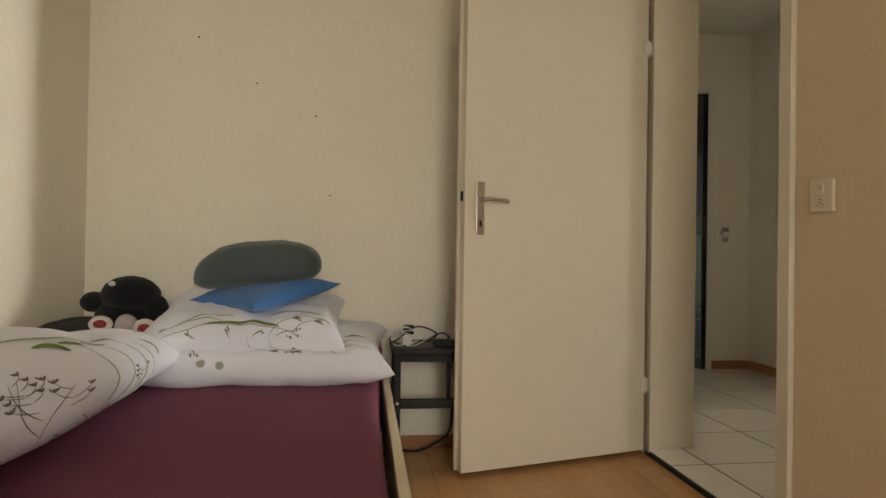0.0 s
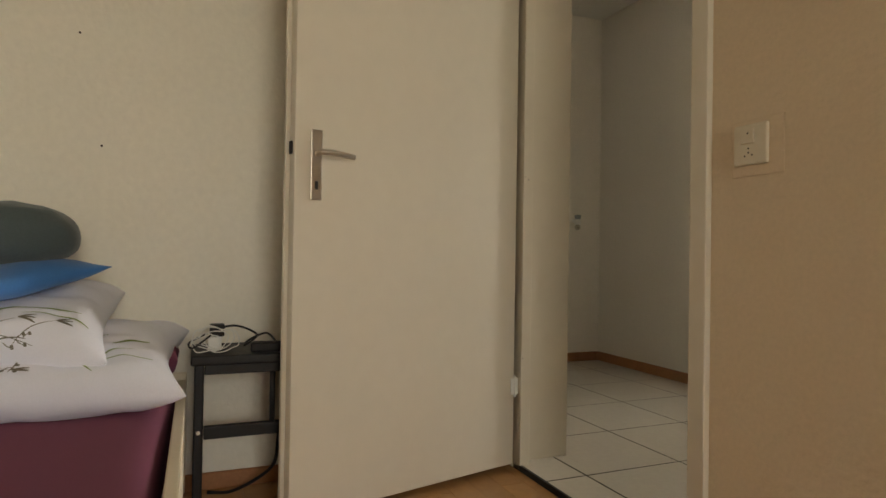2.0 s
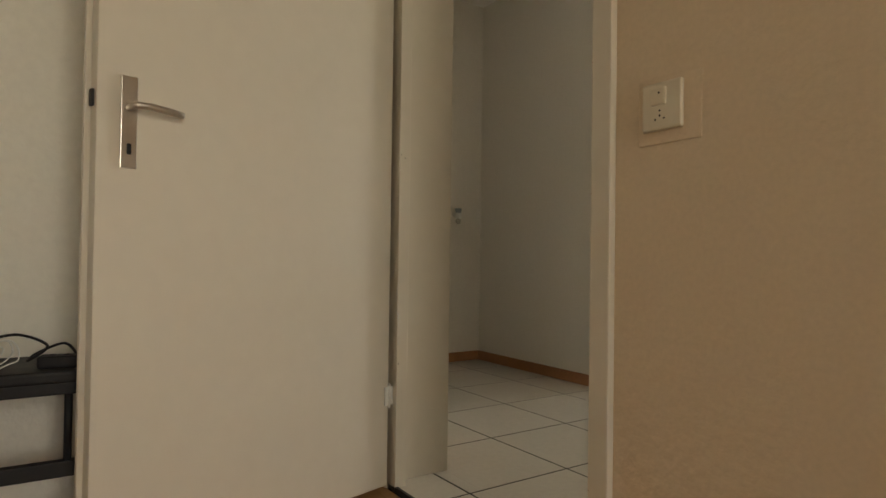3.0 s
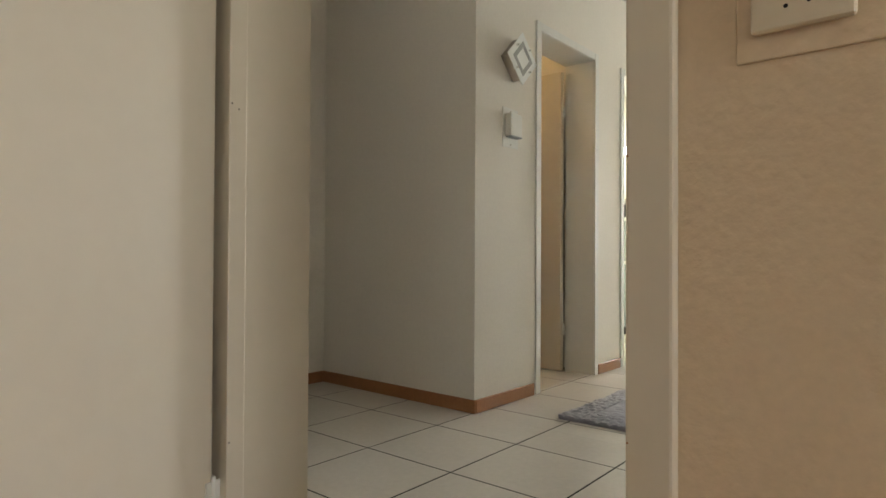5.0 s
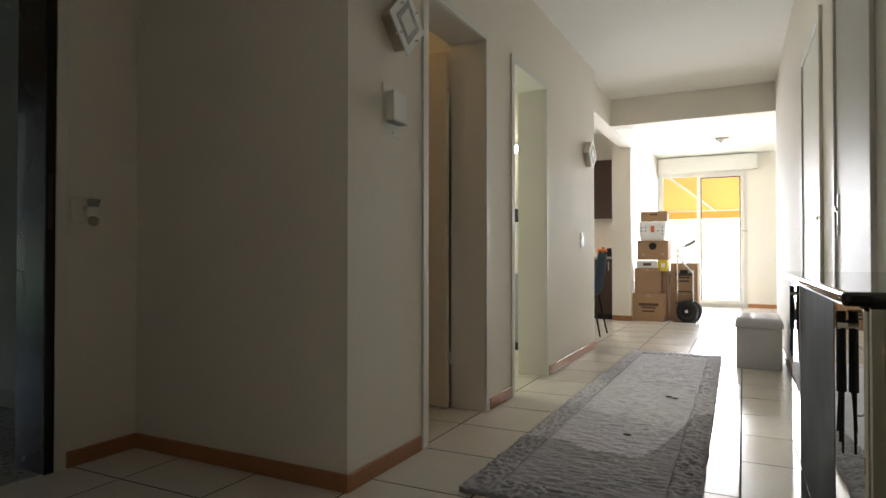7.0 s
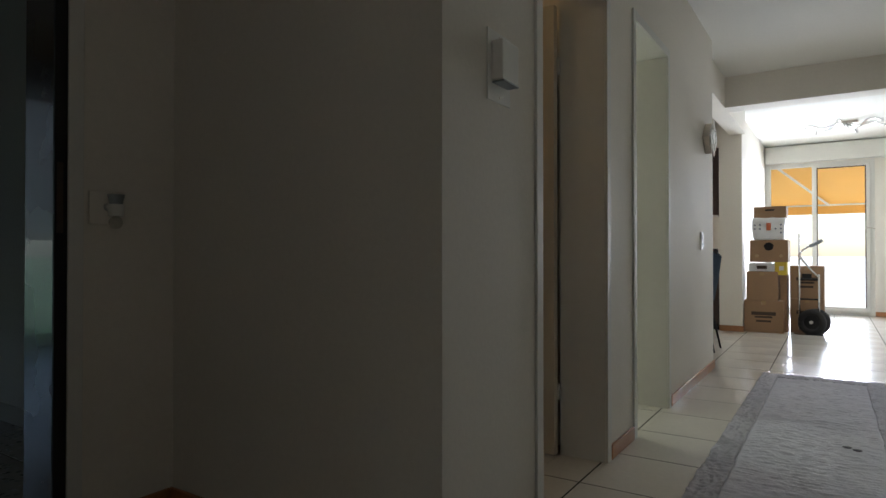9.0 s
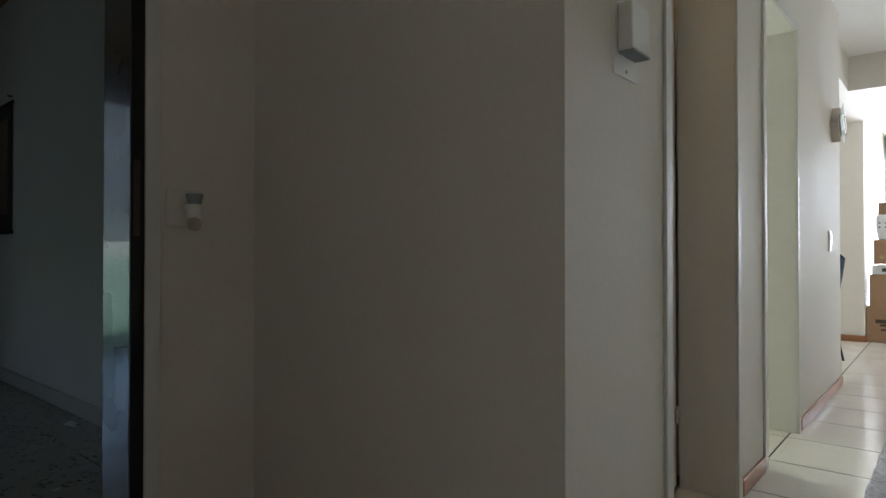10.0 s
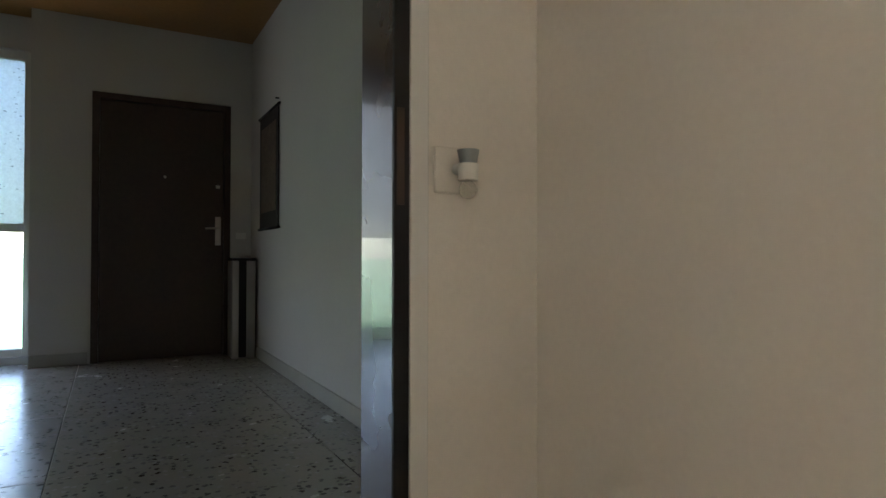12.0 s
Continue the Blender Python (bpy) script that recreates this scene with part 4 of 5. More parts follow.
def pile(x0, x1, y0, y1, step, h, amp, carved):
    """A field of pile: cross ripples, or carved curls for the border, with a darker patch at one end."""
    b = bmesh.new()
    nx, ny = max(1, round((x1 - x0) / step)), max(1, round((y1 - y0) / step))
    vs = {}
    for i in range(nx + 1):
        for j in range(ny + 1):
            x, y = x0 + (x1 - x0) * i / nx, y0 + (y1 - y0) * j / ny
            if carved:
                a = noise.noise(Vector((x * 34, y * 26, 6)))
                z = h + amp * (1 - 2.6 * abs(a) ** 0.7) + 0.4 * amp * noise.noise(Vector((x * 90, y * 90, 4)))
            else:
                bend = 0.25 * noise.noise(Vector((x * 5, y * 5, 1)))
                z = h + amp * (noise.noise(Vector((x * 13, (y + 0.12 * bend) * 62, 0))) + 0.5 * noise.noise(Vector((x * 50, y * 95, 4)))) + 0.004 * noise.noise(Vector((x * 4, y * 4, 2)))
            wob = 0.007 * noise.noise(Vector((x * 6, y * 6, 8)))
            vs[i, j] = b.verts.new((rug_skew(x, y) + wob, y + wob, max(z, 0.003)))
    for i in range(nx):
        for j in range(ny):
            fc = b.faces.new((vs[i, j], vs[i + 1, j], vs[i + 1, j + 1], vs[i, j + 1]))
            x, y = fc.verts[0].co.x, fc.verts[0].co.y
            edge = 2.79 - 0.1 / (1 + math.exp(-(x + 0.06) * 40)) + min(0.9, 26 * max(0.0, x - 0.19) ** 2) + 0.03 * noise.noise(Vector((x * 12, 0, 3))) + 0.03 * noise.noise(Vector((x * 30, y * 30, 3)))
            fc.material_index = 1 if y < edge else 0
    rim = [e for e in b.edges if e.is_boundary]
    ex = bmesh.ops.extrude_edge_only(b, edges=rim)
    for v in (g for g in ex["geom"] if isinstance(g, bmesh.types.BMVert)):
        v.co.z = 0.001
    return b


part("tufted_field", pile(RX0 + 0.12, RX1 - 0.12, RY0 + 0.14, RY1 - 0.14, 0.009, 0.016, 0.0052, False), (M_RUG, M_RUGDARK), rug, "light grey pile, darker at one end", True)
b = bmesh.new()
for a in ((RX0, RX0 + 0.118, RY0, RY1), (RX1 - 0.118, RX1, RY0, RY1), (RX0 + 0.119, RX1 - 0.119, RY0, RY0 + 0.138), (RX0 + 0.119, RX1 - 0.119, RY1 - 0.138, RY1)):
    q = pile(*a, 0.0075, 0.019, 0.0065, True)
    me = bpy.data.meshes.new("tmp")
    q.to_mesh(me)
    q.free()
    b.from_mesh(me)
    bpy.data.meshes.remove(me)
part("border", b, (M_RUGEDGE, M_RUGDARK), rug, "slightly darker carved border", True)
b = box(RX0 + 0.01, RX1 - 0.01, RY0 + 0.01, RY1 - 0.01, 0.0008, 0.002)
for v in b.verts:
    v.co.x = rug_skew(v.co.x, v.co.y)
part("backing", b, M_RUBBER, rug, "dark backing")
for x, y in ((0.2, 3.97), (0.24, 3.94), (0.114, 3.01)):
    b = bmesh.new()
    ball(b, (x, y, 0.022), 0.012, 1.7, 0.9, 0.5, seg=10)
    part("tuft", b, M_RUGDARK, rug, "pulled dark tuft", True)

# mirrored shoe cabinet against the east wall
cab = thing("mirrored_cabinet", (0, 0, 0), "shallow mirrored cabinet with a black glass top", "cabinet")
cab.matrix_world = EASTWALL
CY0, CY1, CD, CZ = -6.4, -5.37, 0.25, 0.848
part("carcass", box(-CD + 0.018, -0.004, CY0 + 0.008, CY1 - 0.008, 0.04, CZ - 0.003, bev=0.001), M_BLACK, cab, "dark inner body")
part("side_panel", box(-CD, -0.004, CY0, CY0 + 0.007, 0.03, CZ - 0.002, bev=0.0015), M_MIRROR, cab, "mirror glass end panel")
part("side_panel", box(-CD, -0.004, CY1 - 0.007, CY1, 0.03, CZ - 0.002, bev=0.0015), M_MIRROR, cab, "mirror glass end panel")
b = box(-CD - 0.03, -0.003, CY0 - 0.02, CY1 + 0.03, CZ, CZ + 0.017, bev=0.007, seg=4)
part("top", b, M_BLACKGLASS, cab, "black glass top with rounded edge")
part("plinth", box(-CD + 0.03, -0.01, CY0 + 0.02, CY1 - 0.02, 0.0, 0.04), M_BLACK, cab, "dark plinth")
# Middle flaps are plain matte dark green, the outer ones mirror glass.
for y0, y1, dark_flap in ((CY0 + 0.009, -6.15, False), (-6.15, -5.6, True), (-5.6, CY1 - 0.009, False)):
    for z0, z1 in ((0.035, 0.412), (0.418, CZ - 0.004)):
        dr = part("door", box(-CD - 0.004, -CD + 0.015, y0 + 0.003, y1 - 0.003, z0, z1, bev=0.003), M_DARKFLAP if dark_flap else M_MIRROR, cab, "matte dark green flap door" if dark_flap else "mirror glass flap door")
        if z0 > 0.3 and not dark_flap:
            yc = (y0 + y1) / 2
            kn = part("knob", cyl(bmesh.new(), (-CD - 0.004, yc, z1 - 0.03), (-CD - 0.016, yc, z1 - 0.03), 0.006, 0.008), M_SHINY, dr, "chrome knob")
            b = cyl(bmesh.new(), (-CD - 0.011, yc, z1 - 0.012), (-CD - 0.011, yc, z1 - 0.12), 0.0055, 0.006, 14)
            for q in range(3):
                cyl(b, (-CD - 0.011, yc + 0.006 * (q - 1), z1 - 0.115), (-CD - 0.011 - 0.002 * q, yc + 0.009 * (q - 1), z1 - 0.2 + 0.012 * q), 0.003, 0.0015, 6)
            part("tassel", b, M_TASSEL, dr, "black thread tassel")

# bevelled wall mirror above it
m = thing("wall_mirror", (0, 0, 1.17), "large wall mirror with a faceted mirror border", "mirror")
m.matrix_world = EASTWALL @ pose(0, 0, 1.17)
MY0, MY1, MH = -6.6, -5.64, 0.75
part("backing", box(-0.006, -0.002, MY0, MY1, 0, MH), M_BLACK, m, "black backing")
for a in ((MY0, MY1, 0, 0.09), (MY0, MY1, MH - 0.09, MH), (MY0, MY0 + 0.09, 0.091, MH - 0.091), (MY1 - 0.09, MY1, 0.091, MH - 0.091)):
    part("frame", box(-0.02, -0.0065, *a, bev=0.009, seg=1), M_MIRROR, m, "bevelled mirror strip")
part("inner_edge", box(-0.013, -0.0065, MY0 + 0.092, MY1 - 0.092, 0.092, MH - 0.092, bev=0.002), M_BLACK, m, "black inner edge")
part("glass", box(-0.0145, -0.0132, MY0 + 0.105, MY1 - 0.105, 0.105, MH - 0.105), M_MIRROR, m, "mirror glass")

# storage bench
s = thing("storage_bench", (0.72, 5.67, 0), "pale grey faux leather storage bench with a buttoned lid", "bench")
b = box(-0.165, 0.165, -0.29, 0.29, 0.0, 0.33, bev=0.008, seg=2)
part("body", b, M_BENCH, s, "grey padded body")
b = bmesh.new()
bmesh.ops.create_grid(b, x_segments=28, y_segments=44, size=1)
for v in b.verts:
    x, y = v.co.x * 0.175, v.co.y * 0.3
    e = min(1.0, (1 - max(abs(v.co.x), abs(v.co.y))) * 8) ** 0.5
    dip = sum(math.exp(-((x - cx) ** 2 + (y - cy) ** 2) / 0.0012) for cx in (-0.08, 0.08) for cy in (-0.2, -0.067, 0.067, 0.2))
    v.co = (x, y, 0.37 + 0.04 * e - 0.02 * dip)
ex = bmesh.ops.extrude_edge_only(b, edges=[e for e in b.edges if e.is_boundary])
for v in (g for g in ex["geom"] if isinstance(g, bmesh.types.BMVert)):
    v.co.z = 0.332
part("lid", b, M_BENCH, s, "buttoned padded lid", True)
for cx in (-0.08, 0.08):
    for cy in (-0.2, -0.067, 0.067, 0.2):
        bb = bmesh.new()
        ball(bb, (cx, cy, 0.393), 0.011, 1, 1, 0.5, seg=10)
        part("button", bb, M_BENCH, s, smooth=True)

# ---- living room ----


def carton(name, x0, x1, y0, y1, z0, z1, label, tape=True, holes=False, ink=0, material=None):
    c = thing(name, ((x0 + x1) / 2, (y0 + y1) / 2, z0), label, "box", "moving boxes")
    hx, hy, h = (x1 - x0) / 2, (y1 - y0) / 2, z1 - z0 - 0.002
    part("body", box(-hx, hx, -hy, hy, 0, h - 0.006, bev=0.004), material or M_CARD, c, "brown cardboard body")
    for sx in (-1, 1):
        part("flap", box(-hx + 0.003 if sx < 0 else 0.003, -0.003 if sx < 0 else hx - 0.003, -hy + 0.003, hy - 0.003, h - 0.006, h, bev=0.001), material or M_CARD, c)
    if tape:
        part("tape", box(-0.025, 0.025, -hy - 0.001, hy + 0.001, h - 0.05, h + 0.0012), M_TAPE, c, "brown parcel tape")
    if holes:
        b = bmesh.new()
        bx(b, -0.05, 0.05, -hy - 0.002, -hy + 0.003, h * 0.62, h * 0.76, bev=0.002)
        part("hand_hole", b, M_BLACK, c, "dark hand hole")
    if ink:
        b = bmesh.new()
        for k in range(ink):
            wd = hx * (0.62 if k == 0 else 0.5 - 0.06 * k)
            bx(b, -wd, wd, -hy - 0.0015, -hy + 0.002, h * (0.62 - 0.13 * k) - (0.03 if k == 0 else 0.012), h * (0.62 - 0.13 * k) + 0.012)
        part("printed_bar", b, M_CARDINK, c, "unreadable dark print")
    return c


carton("cardboard_box", -0.83, -0.4, 8.78, 9.15, 0.0, 0.39, "large brown moving box with dark print at the stack's foot", ink=3)
carton("cardboard_box", -0.8, -0.46, 8.78, 9.12, 0.39, 0.745, "brown moving box sealed with parcel tape", ink=0)
carton("cardboard_box", -0.45, -0.37, 8.95, 9.25, 0.0, 0.7, "narrow brown box behind the stack", tape=False)
carton("cardboard_box", -0.345, 0.01, 8.98, 9.35, 0.0, 0.42, "brown moving box behind the hand truck", ink=2)
carton("cardboard_box", -0.345, 0.01, 8.98, 9.35, 0.42, 0.815, "brown moving box standing on another", holes=True, ink=3)
c = thing("tray", (-0.64, 8.95, 0.745), "white tray with papers on the moving box", "tray")
part("body", box(-0.14, 0.14, -0.13, 0.13, 0, 0.1, bev=0.01), M_BAG, c)
part("opening", box(-0.05, 0.06, -0.132, -0.128, 0.03, 0.07, bev=0.002), M_CARDINK, c, "dark handle slot")
c = thing("yellow_folder", (-0.43, 8.95, 0.7), "yellow card folder standing between the boxes", "folder")
part("cover", box(-0.065, 0.06, -0.12, 0.12, 0.0, 0.16, bev=0.003), M_YELLOW, c)
part("label", box(-0.02, 0.03, -0.122, -0.119, 0.06, 0.11), M_PLASTIC, c, "white label")
c = carton("fruit_box", -0.76, -0.35, 8.78, 9.15, 0.86, 1.13, "shallow brown fruit box with punched hand holes", tape=False)
b = bmesh.new()
g = cyl(b, (0, -0.187, 0.19), (0, -0.18, 0.19), 0.05, seg=20)
bx(b, -0.055, 0.055, -0.187, -0.18, 0.19, 0.205)
part("hand_hole", b, M_BLACK, c, "dark rounded hand hole")
for x in (-0.13, 0.13):
    part("vent_hole", cyl(bmesh.new(), (x, -0.187, 0.075), (x, -0.18, 0.075), 0.02), M_TAPE, c)
c = thing("plastic_bag", (-0.56, 8.93, 1.265), "full white plastic bag with dotted print, on the boxes", "bag")
b = bmesh.new()
bmesh.ops.create_cube(b, size=1)
bmesh.ops.subdivide_edges(b, edges=b.edges[:], cuts=9, use_grid_fill=True)
for v in b.verts:
    x, y, z = v.co * 2
    r = 1 - 0.1 * ((x * y) ** 6 + (y * z) ** 6 + (x * z) ** 6) / 2
    w = 0.012 * noise.noise(Vector((x * 2, y * 2, z * 2))) * (1 if z > -0.9 else 0)
    v.co = (x * r * (0.178 + 0.01 * z) + w, y * r * 0.15 + w, z * 0.133 + (w if z > -0.9 else 0))
part("bag_skin", b, M_BAG, c, smooth=True)
for i in range(6):
    for j in range(5):
        if abs(i - 2.5) > 1.2:
            b = cyl(bmesh.new(), (-0.145 + 0.056 * i, -0.157 + 0.02 * abs(j - 2) / 2, -0.095 + 0.047 * j), (-0.145 + 0.056 * i, -0.1, -0.095 + 0.047 * j), 0.011, seg=10)
            part("dot_print", b, M_BAGDOT, c, "grey printed dot")
part("stripe_print", box(-0.02, 0.03, -0.158, -0.1, -0.02, 0.07), M_BAGRED, c, "red printed patch")
carton("cardboard_box", -0.72, -0.37, 8.82, 9.1, 1.4, 1.54, "small brown box on top of the stack", holes=True, tape=False)

# hand truck
h = thing("hand_truck", (-0.13, 8.86, 0), "silver folding hand truck with black wheels, leaning on boxes", "hand truck")
for x in (-0.11, 0.09):
    part("post", cyl(bmesh.new(), (x, 0, 0.05), (x, -0.02, 0.72 if x > 0 else 1.2), 0.011), M_SHINY, h, "silver tube", True)
for z in (0.2, 0.42, 0.66):
    part("cross_bar", cyl(bmesh.new(), (-0.11, 0, z), (0.09, 0, z), 0.009), M_RUBBER, h, "black cross bar", True)
part("strut", tube(bmesh.new(), [(-0.11, -0.02, 0.94), (-0.03, -0.03, 0.82), (0.09, -0.02, 0.68)], 0.011), M_SHINY, h, "silver strut", True)
part("handle_tube", tube(bmesh.new(), [(-0.11, -0.02, 0.9), (-0.09, -0.06, 0.98), (-0.02, -0.1, 1.04), (0.05, -0.12, 1.06)], 0.011), M_SHINY, h, "bent silver handle", True)
part("grip", tube(bmesh.new(), [(0.0, -0.11, 1.05), (0.06, -0.12, 1.075), (0.13, -0.13, 1.12)], 0.02), M_GREYPLASTIC, h, "grey rubber grip", True)
part("toe_plate", box(-0.16, 0.14, -0.16, 0.0, 0.0, 0.012, bev=0.003), M_SHINY, h, "flat metal toe plate")
for x, yw in ((0.02, -0.07), (0.06, 0.04)):
    wh = part("wheel", tube(bmesh.new(), [(x, yw + 0.115 * math.cos(a * math.pi / 6), 0.155 + 0.115 * math.sin(a * math.pi / 6)) for a in range(13)], 0.04, 10), M_RUBBER, h, "black rubber tyre", True)
    wh.matrix_basis = Matrix.Translation((x, yw, 0.155)) @ Matrix.Rotation(radians(72), 4, "Z") @ Matrix.Translation((-x, -yw, -0.155))
    part("rim", cyl(bmesh.new(), (x - 0.018, yw, 0.155), (x + 0.018, yw, 0.155), 0.09, seg=24), M_BLACK, wh, "black rim")
    part("hub", cyl(bmesh.new(), (x - 0.03, yw, 0.155), (x + 0.03, yw, 0.155), 0.02), M_PLASTIC, wh, "pale hub")

# terrace window: frame, sliding sash, panes, shutter box
w = thing("window_2", (0, 11.9, 0), "large white terrace window with a door sash", "window", kind="structure")
b = bmesh.new()
for x0, x1, z0, z1 in ((-0.88, -0.8, 0, 2.44), (0.56, 0.62, 0, 2.44), (-0.8, 0.56, 2.38, 2.44), (-0.8, 0.56, 0, 0.05), (-0.21, -0.165, 0.05, 2.38)):
    bx(b, x0, x1, 0.03, 0.13, z0, z1, bev=0.005)
part("window_frame", b, M_WHITEPAINT, w, "white window frame")
b = bmesh.new()
for x0, x1, z0, z1 in ((-0.164, -0.145, 0.05, 2.375), (0.51, 0.558, 0.05, 2.375), (-0.145, 0.51, 2.345, 2.375), (-0.145, 0.51, 0.05, 0.12)):
    bx(b, x0, x1, 0.0, 0.05, z0, z1, bev=0.004)
sash = part("door_sash", b, M_WHITEPAINT, w, "white door sash")
b = box(-0.13, 0.495, 0.012, 0.02, 0.12, 2.33)
o = part("pane", b, M_GLASS, w)
o.visible_shadow = False
o = part("pane", box(-0.8, -0.21, 0.07, 0.078, 0.05, 2.38), M_GLASS, w)
o.visible_shadow = False
b = box(-0.145, -0.13, 0.002, 0.03, 0.12, 2.345)
bx(b, 0.495, 0.51, 0.002, 0.03, 0.12, 2.345)
bx(b, -0.13, 0.495, 0.002, 0.03, 2.33, 2.345)
part("gasket", b, M_DARKDOOR, sash, "dark brown gasket round the pane")
b = cyl(bmesh.new(), (0.5, 0.0, 1.36), (0.5, -0.04, 1.36), 0.01)
tube(b, [(0.5, -0.04, 1.36), (0.55, -0.045, 1.365), (0.62, -0.04, 1.35)], 0.008)
part("handle", b, M_CHROME, sash, "metal window handle", True)
s = thing("shutter_box", (0, 11.9, 2.445), "white roller shutter box above the terrace window", "shutter box")
part("casing", box(-0.86, 0.78, -0.14, -0.003, 0, 0.26, bev=0.006), M_WHITEPAINT, s)
part("lid", box(-0.86, 0.78, -0.15, -0.14, 0.25, 0.27, bev=0.002), M_WHITEPAINT, s)

# ceiling lamp with wavy arms
s = thing("ceiling_lamp", (0.26, 10.2, 2.74), "chrome ceiling lamp with wavy arms, unlit", "lamp")
part("canopy", box(-0.12, 0.12, -0.05, 0.05, -0.035, 0.0, bev=0.008), M_CHROME, s, "chrome canopy")
for k in range(6):
    a = math.pi * k / 3 + 0.3
    r = 0.5
    arm = part("arm", tube(bmesh.new(), [(math.cos(a) * r * q / 5, math.sin(a) * r * 0.8 * q / 5, -0.05 - 0.03 * math.sin(q * 1.7 + k)) for q in range(6)], 0.014), M_SHINY, s, "wavy chrome arm", True)
    b = bmesh.new()
    cyl(b, (math.cos(a) * r, math.sin(a) * r * 0.8, -0.05), (math.cos(a) * r, math.sin(a) * r * 0.8, -0.1), 0.012, 0.02)
    part("lamp_cup", b, M_SHINY, arm, "small chrome cup")

# awning outside
s = thing("awning", (-0.2, 12.15, 2.5), "orange cloth awning over the terrace", "awning")
b = bmesh.new()
me_pts = [(x, y, -0.32 * y + 0.03 * math.sin(y * 1.6)) for y in (0.0, 0.5, 1.0, 1.5, 1.9) for x in (-1.9, -0.95, 0.0, 0.95, 1.9)]
vs = [b.verts.new(p) for p in me_pts]
for j in range(4):
    for i in range(4):
        b.faces.new((vs[j * 5 + i], vs[j * 5 + i + 1], vs[j * 5 + i + 6], vs[j * 5 + i + 5]))
ex = bmesh.ops.extrude_face_region(b, geom=b.faces[:])
bmesh.ops.translate(b, verts=[g for g in ex["geom"] if isinstance(g, bmesh.types.BMVert)], vec=(0, 0, 0.004))
part("cloth", b, M_AWNING, s, "orange awning cloth")
part("front_bar", cyl(bmesh.new(), (-1.9, 1.9, -0.6), (1.9, 1.9, -0.6), 0.025), M_WHITEPAINT, s)
part("valance", box(-1.9, 1.9, 1.9, 1.904, -0.78, -0.62), M_AWNING, s, "hanging orange valance")
for x in (-0.5, 1.3):
    part("arm", cyl(bmesh.new(), (x, 0.0, -0.1), (x + 0.7, 1.85, -0.62), 0.02), M_WHITEPAINT, s, "folding arm", True)
for x in (-1.9, 1.9):
    part("post", cyl(bmesh.new(), (x, 1.9, -2.56), (x, 1.9, -0.6), 0.025), M_WHITEPAINT, s, "slim post that carries the front bar", True)

m = thing("turf_mat", (0.2, 12.45, -0.06), "green turf mat on the terrace outside the window", "mat")
part("mat", box(-0.35, 0.35, -0.2, 0.25, 0, 0.02, bev=0.006), M_GRASS, m)

# ---- kitchen ----
c = thing("base_cabinet", (-1.5, 8.88, 0), "dark brown kitchen base cabinet", "cabinet")
part("body", box(-0.4, 0.395, -0.14, 0.16, 0.08, 0.87, bev=0.002), M_KITCHEN, c)
part("plinth", box(-0.4, 0.395, -0.1, 0.16, 0.0, 0.08), M_BLACK, c)
for x0, x1 in ((-0.398, -0.002), (0.002, 0.393)):
    dr = part("door", box(x0, x1, -0.158, -0.14, 0.085, 0.865, bev=0.002), M_KITCHEN, c)
    part("handle", box(x1 - 0.05, x1 - 0.038, -0.18, -0.158, 0.7, 0.83, bev=0.003), M_CHROME, dr, "steel bar handle")
c = thing("worktop", (-1.5, 8.88, 0.87), "pale stone worktop on the kitchen cabinet", "worktop")
part("slab", box(-0.4, 0.396, -0.165, 0.165, 0, 0.035, bev=0.004), M_SKIRTGREY, c)
c = thing("wall_cabinet", (-1.3, 8.9, 1.45), "dark brown kitchen wall cabinet", "cabinet")
part("body", box(-0.19, 0.197, -0.15, 0.147, 0, 0.85, bev=0.002), M_KITCHEN, c)
part("door", box(-0.188, 0.195, -0.168, -0.15, 0.003, 0.847, bev=0.002), M_KITCHEN, c)
part("light_strip", box(-0.18, 0.18, -0.16, -0.1, -0.02, -0.001, bev=0.002), M_PLASTIC, c, "white strip under the cabinet")
c = thing("pot", (-1.25, 8.84, 0.905), "orange enamel pot on the worktop", "pot")
b = cyl(bmesh.new(), (0, 0, 0), (0, 0, 0.1), 0.085, 0.1, 28)
part("body", b, M_ORANGE, c, smooth=False)
part("lid", cyl(bmesh.new(), (0, 0, 0.1), (0, 0, 0.115), 0.1, 0.07, 28), M_ORANGE, c)
part("knob", cyl(bmesh.new(), (0, 0, 0.115), (0, 0, 0.135), 0.015), M_BLACK, c)
c = thing("kettle", (-1.16, 8.8, 0.905), "small dark jug on the worktop", "jug")
part("body", cyl(bmesh.new(), (0, 0, 0), (0, 0, 0.12), 0.04, 0.035, 20), M_DARKCLOTH, c)
w = thing("window_3", (0, 9.05, 0), "white framed kitchen window", "window", kind="structure")
b = bmesh.new()
for x0, x1, z0, z1 in ((-2.5, -2.44, 1.0, 2.05), (-1.61, -1.55, 1.0, 2.05), (-2.44, -1.61, 1.0, 1.06), (-2.44, -1.61, 1.99, 2.05)):
    bx(b, x0, x1, 0.04, 0.1, z0, z1, bev=0.004)
part("window_frame", b, M_WHITEPAINT, w)
o = part("pane", box(-2.44, -1.61, 0.07, 0.075, 1.06, 1.99), M_GLASS, w)
o.visible_shadow = False

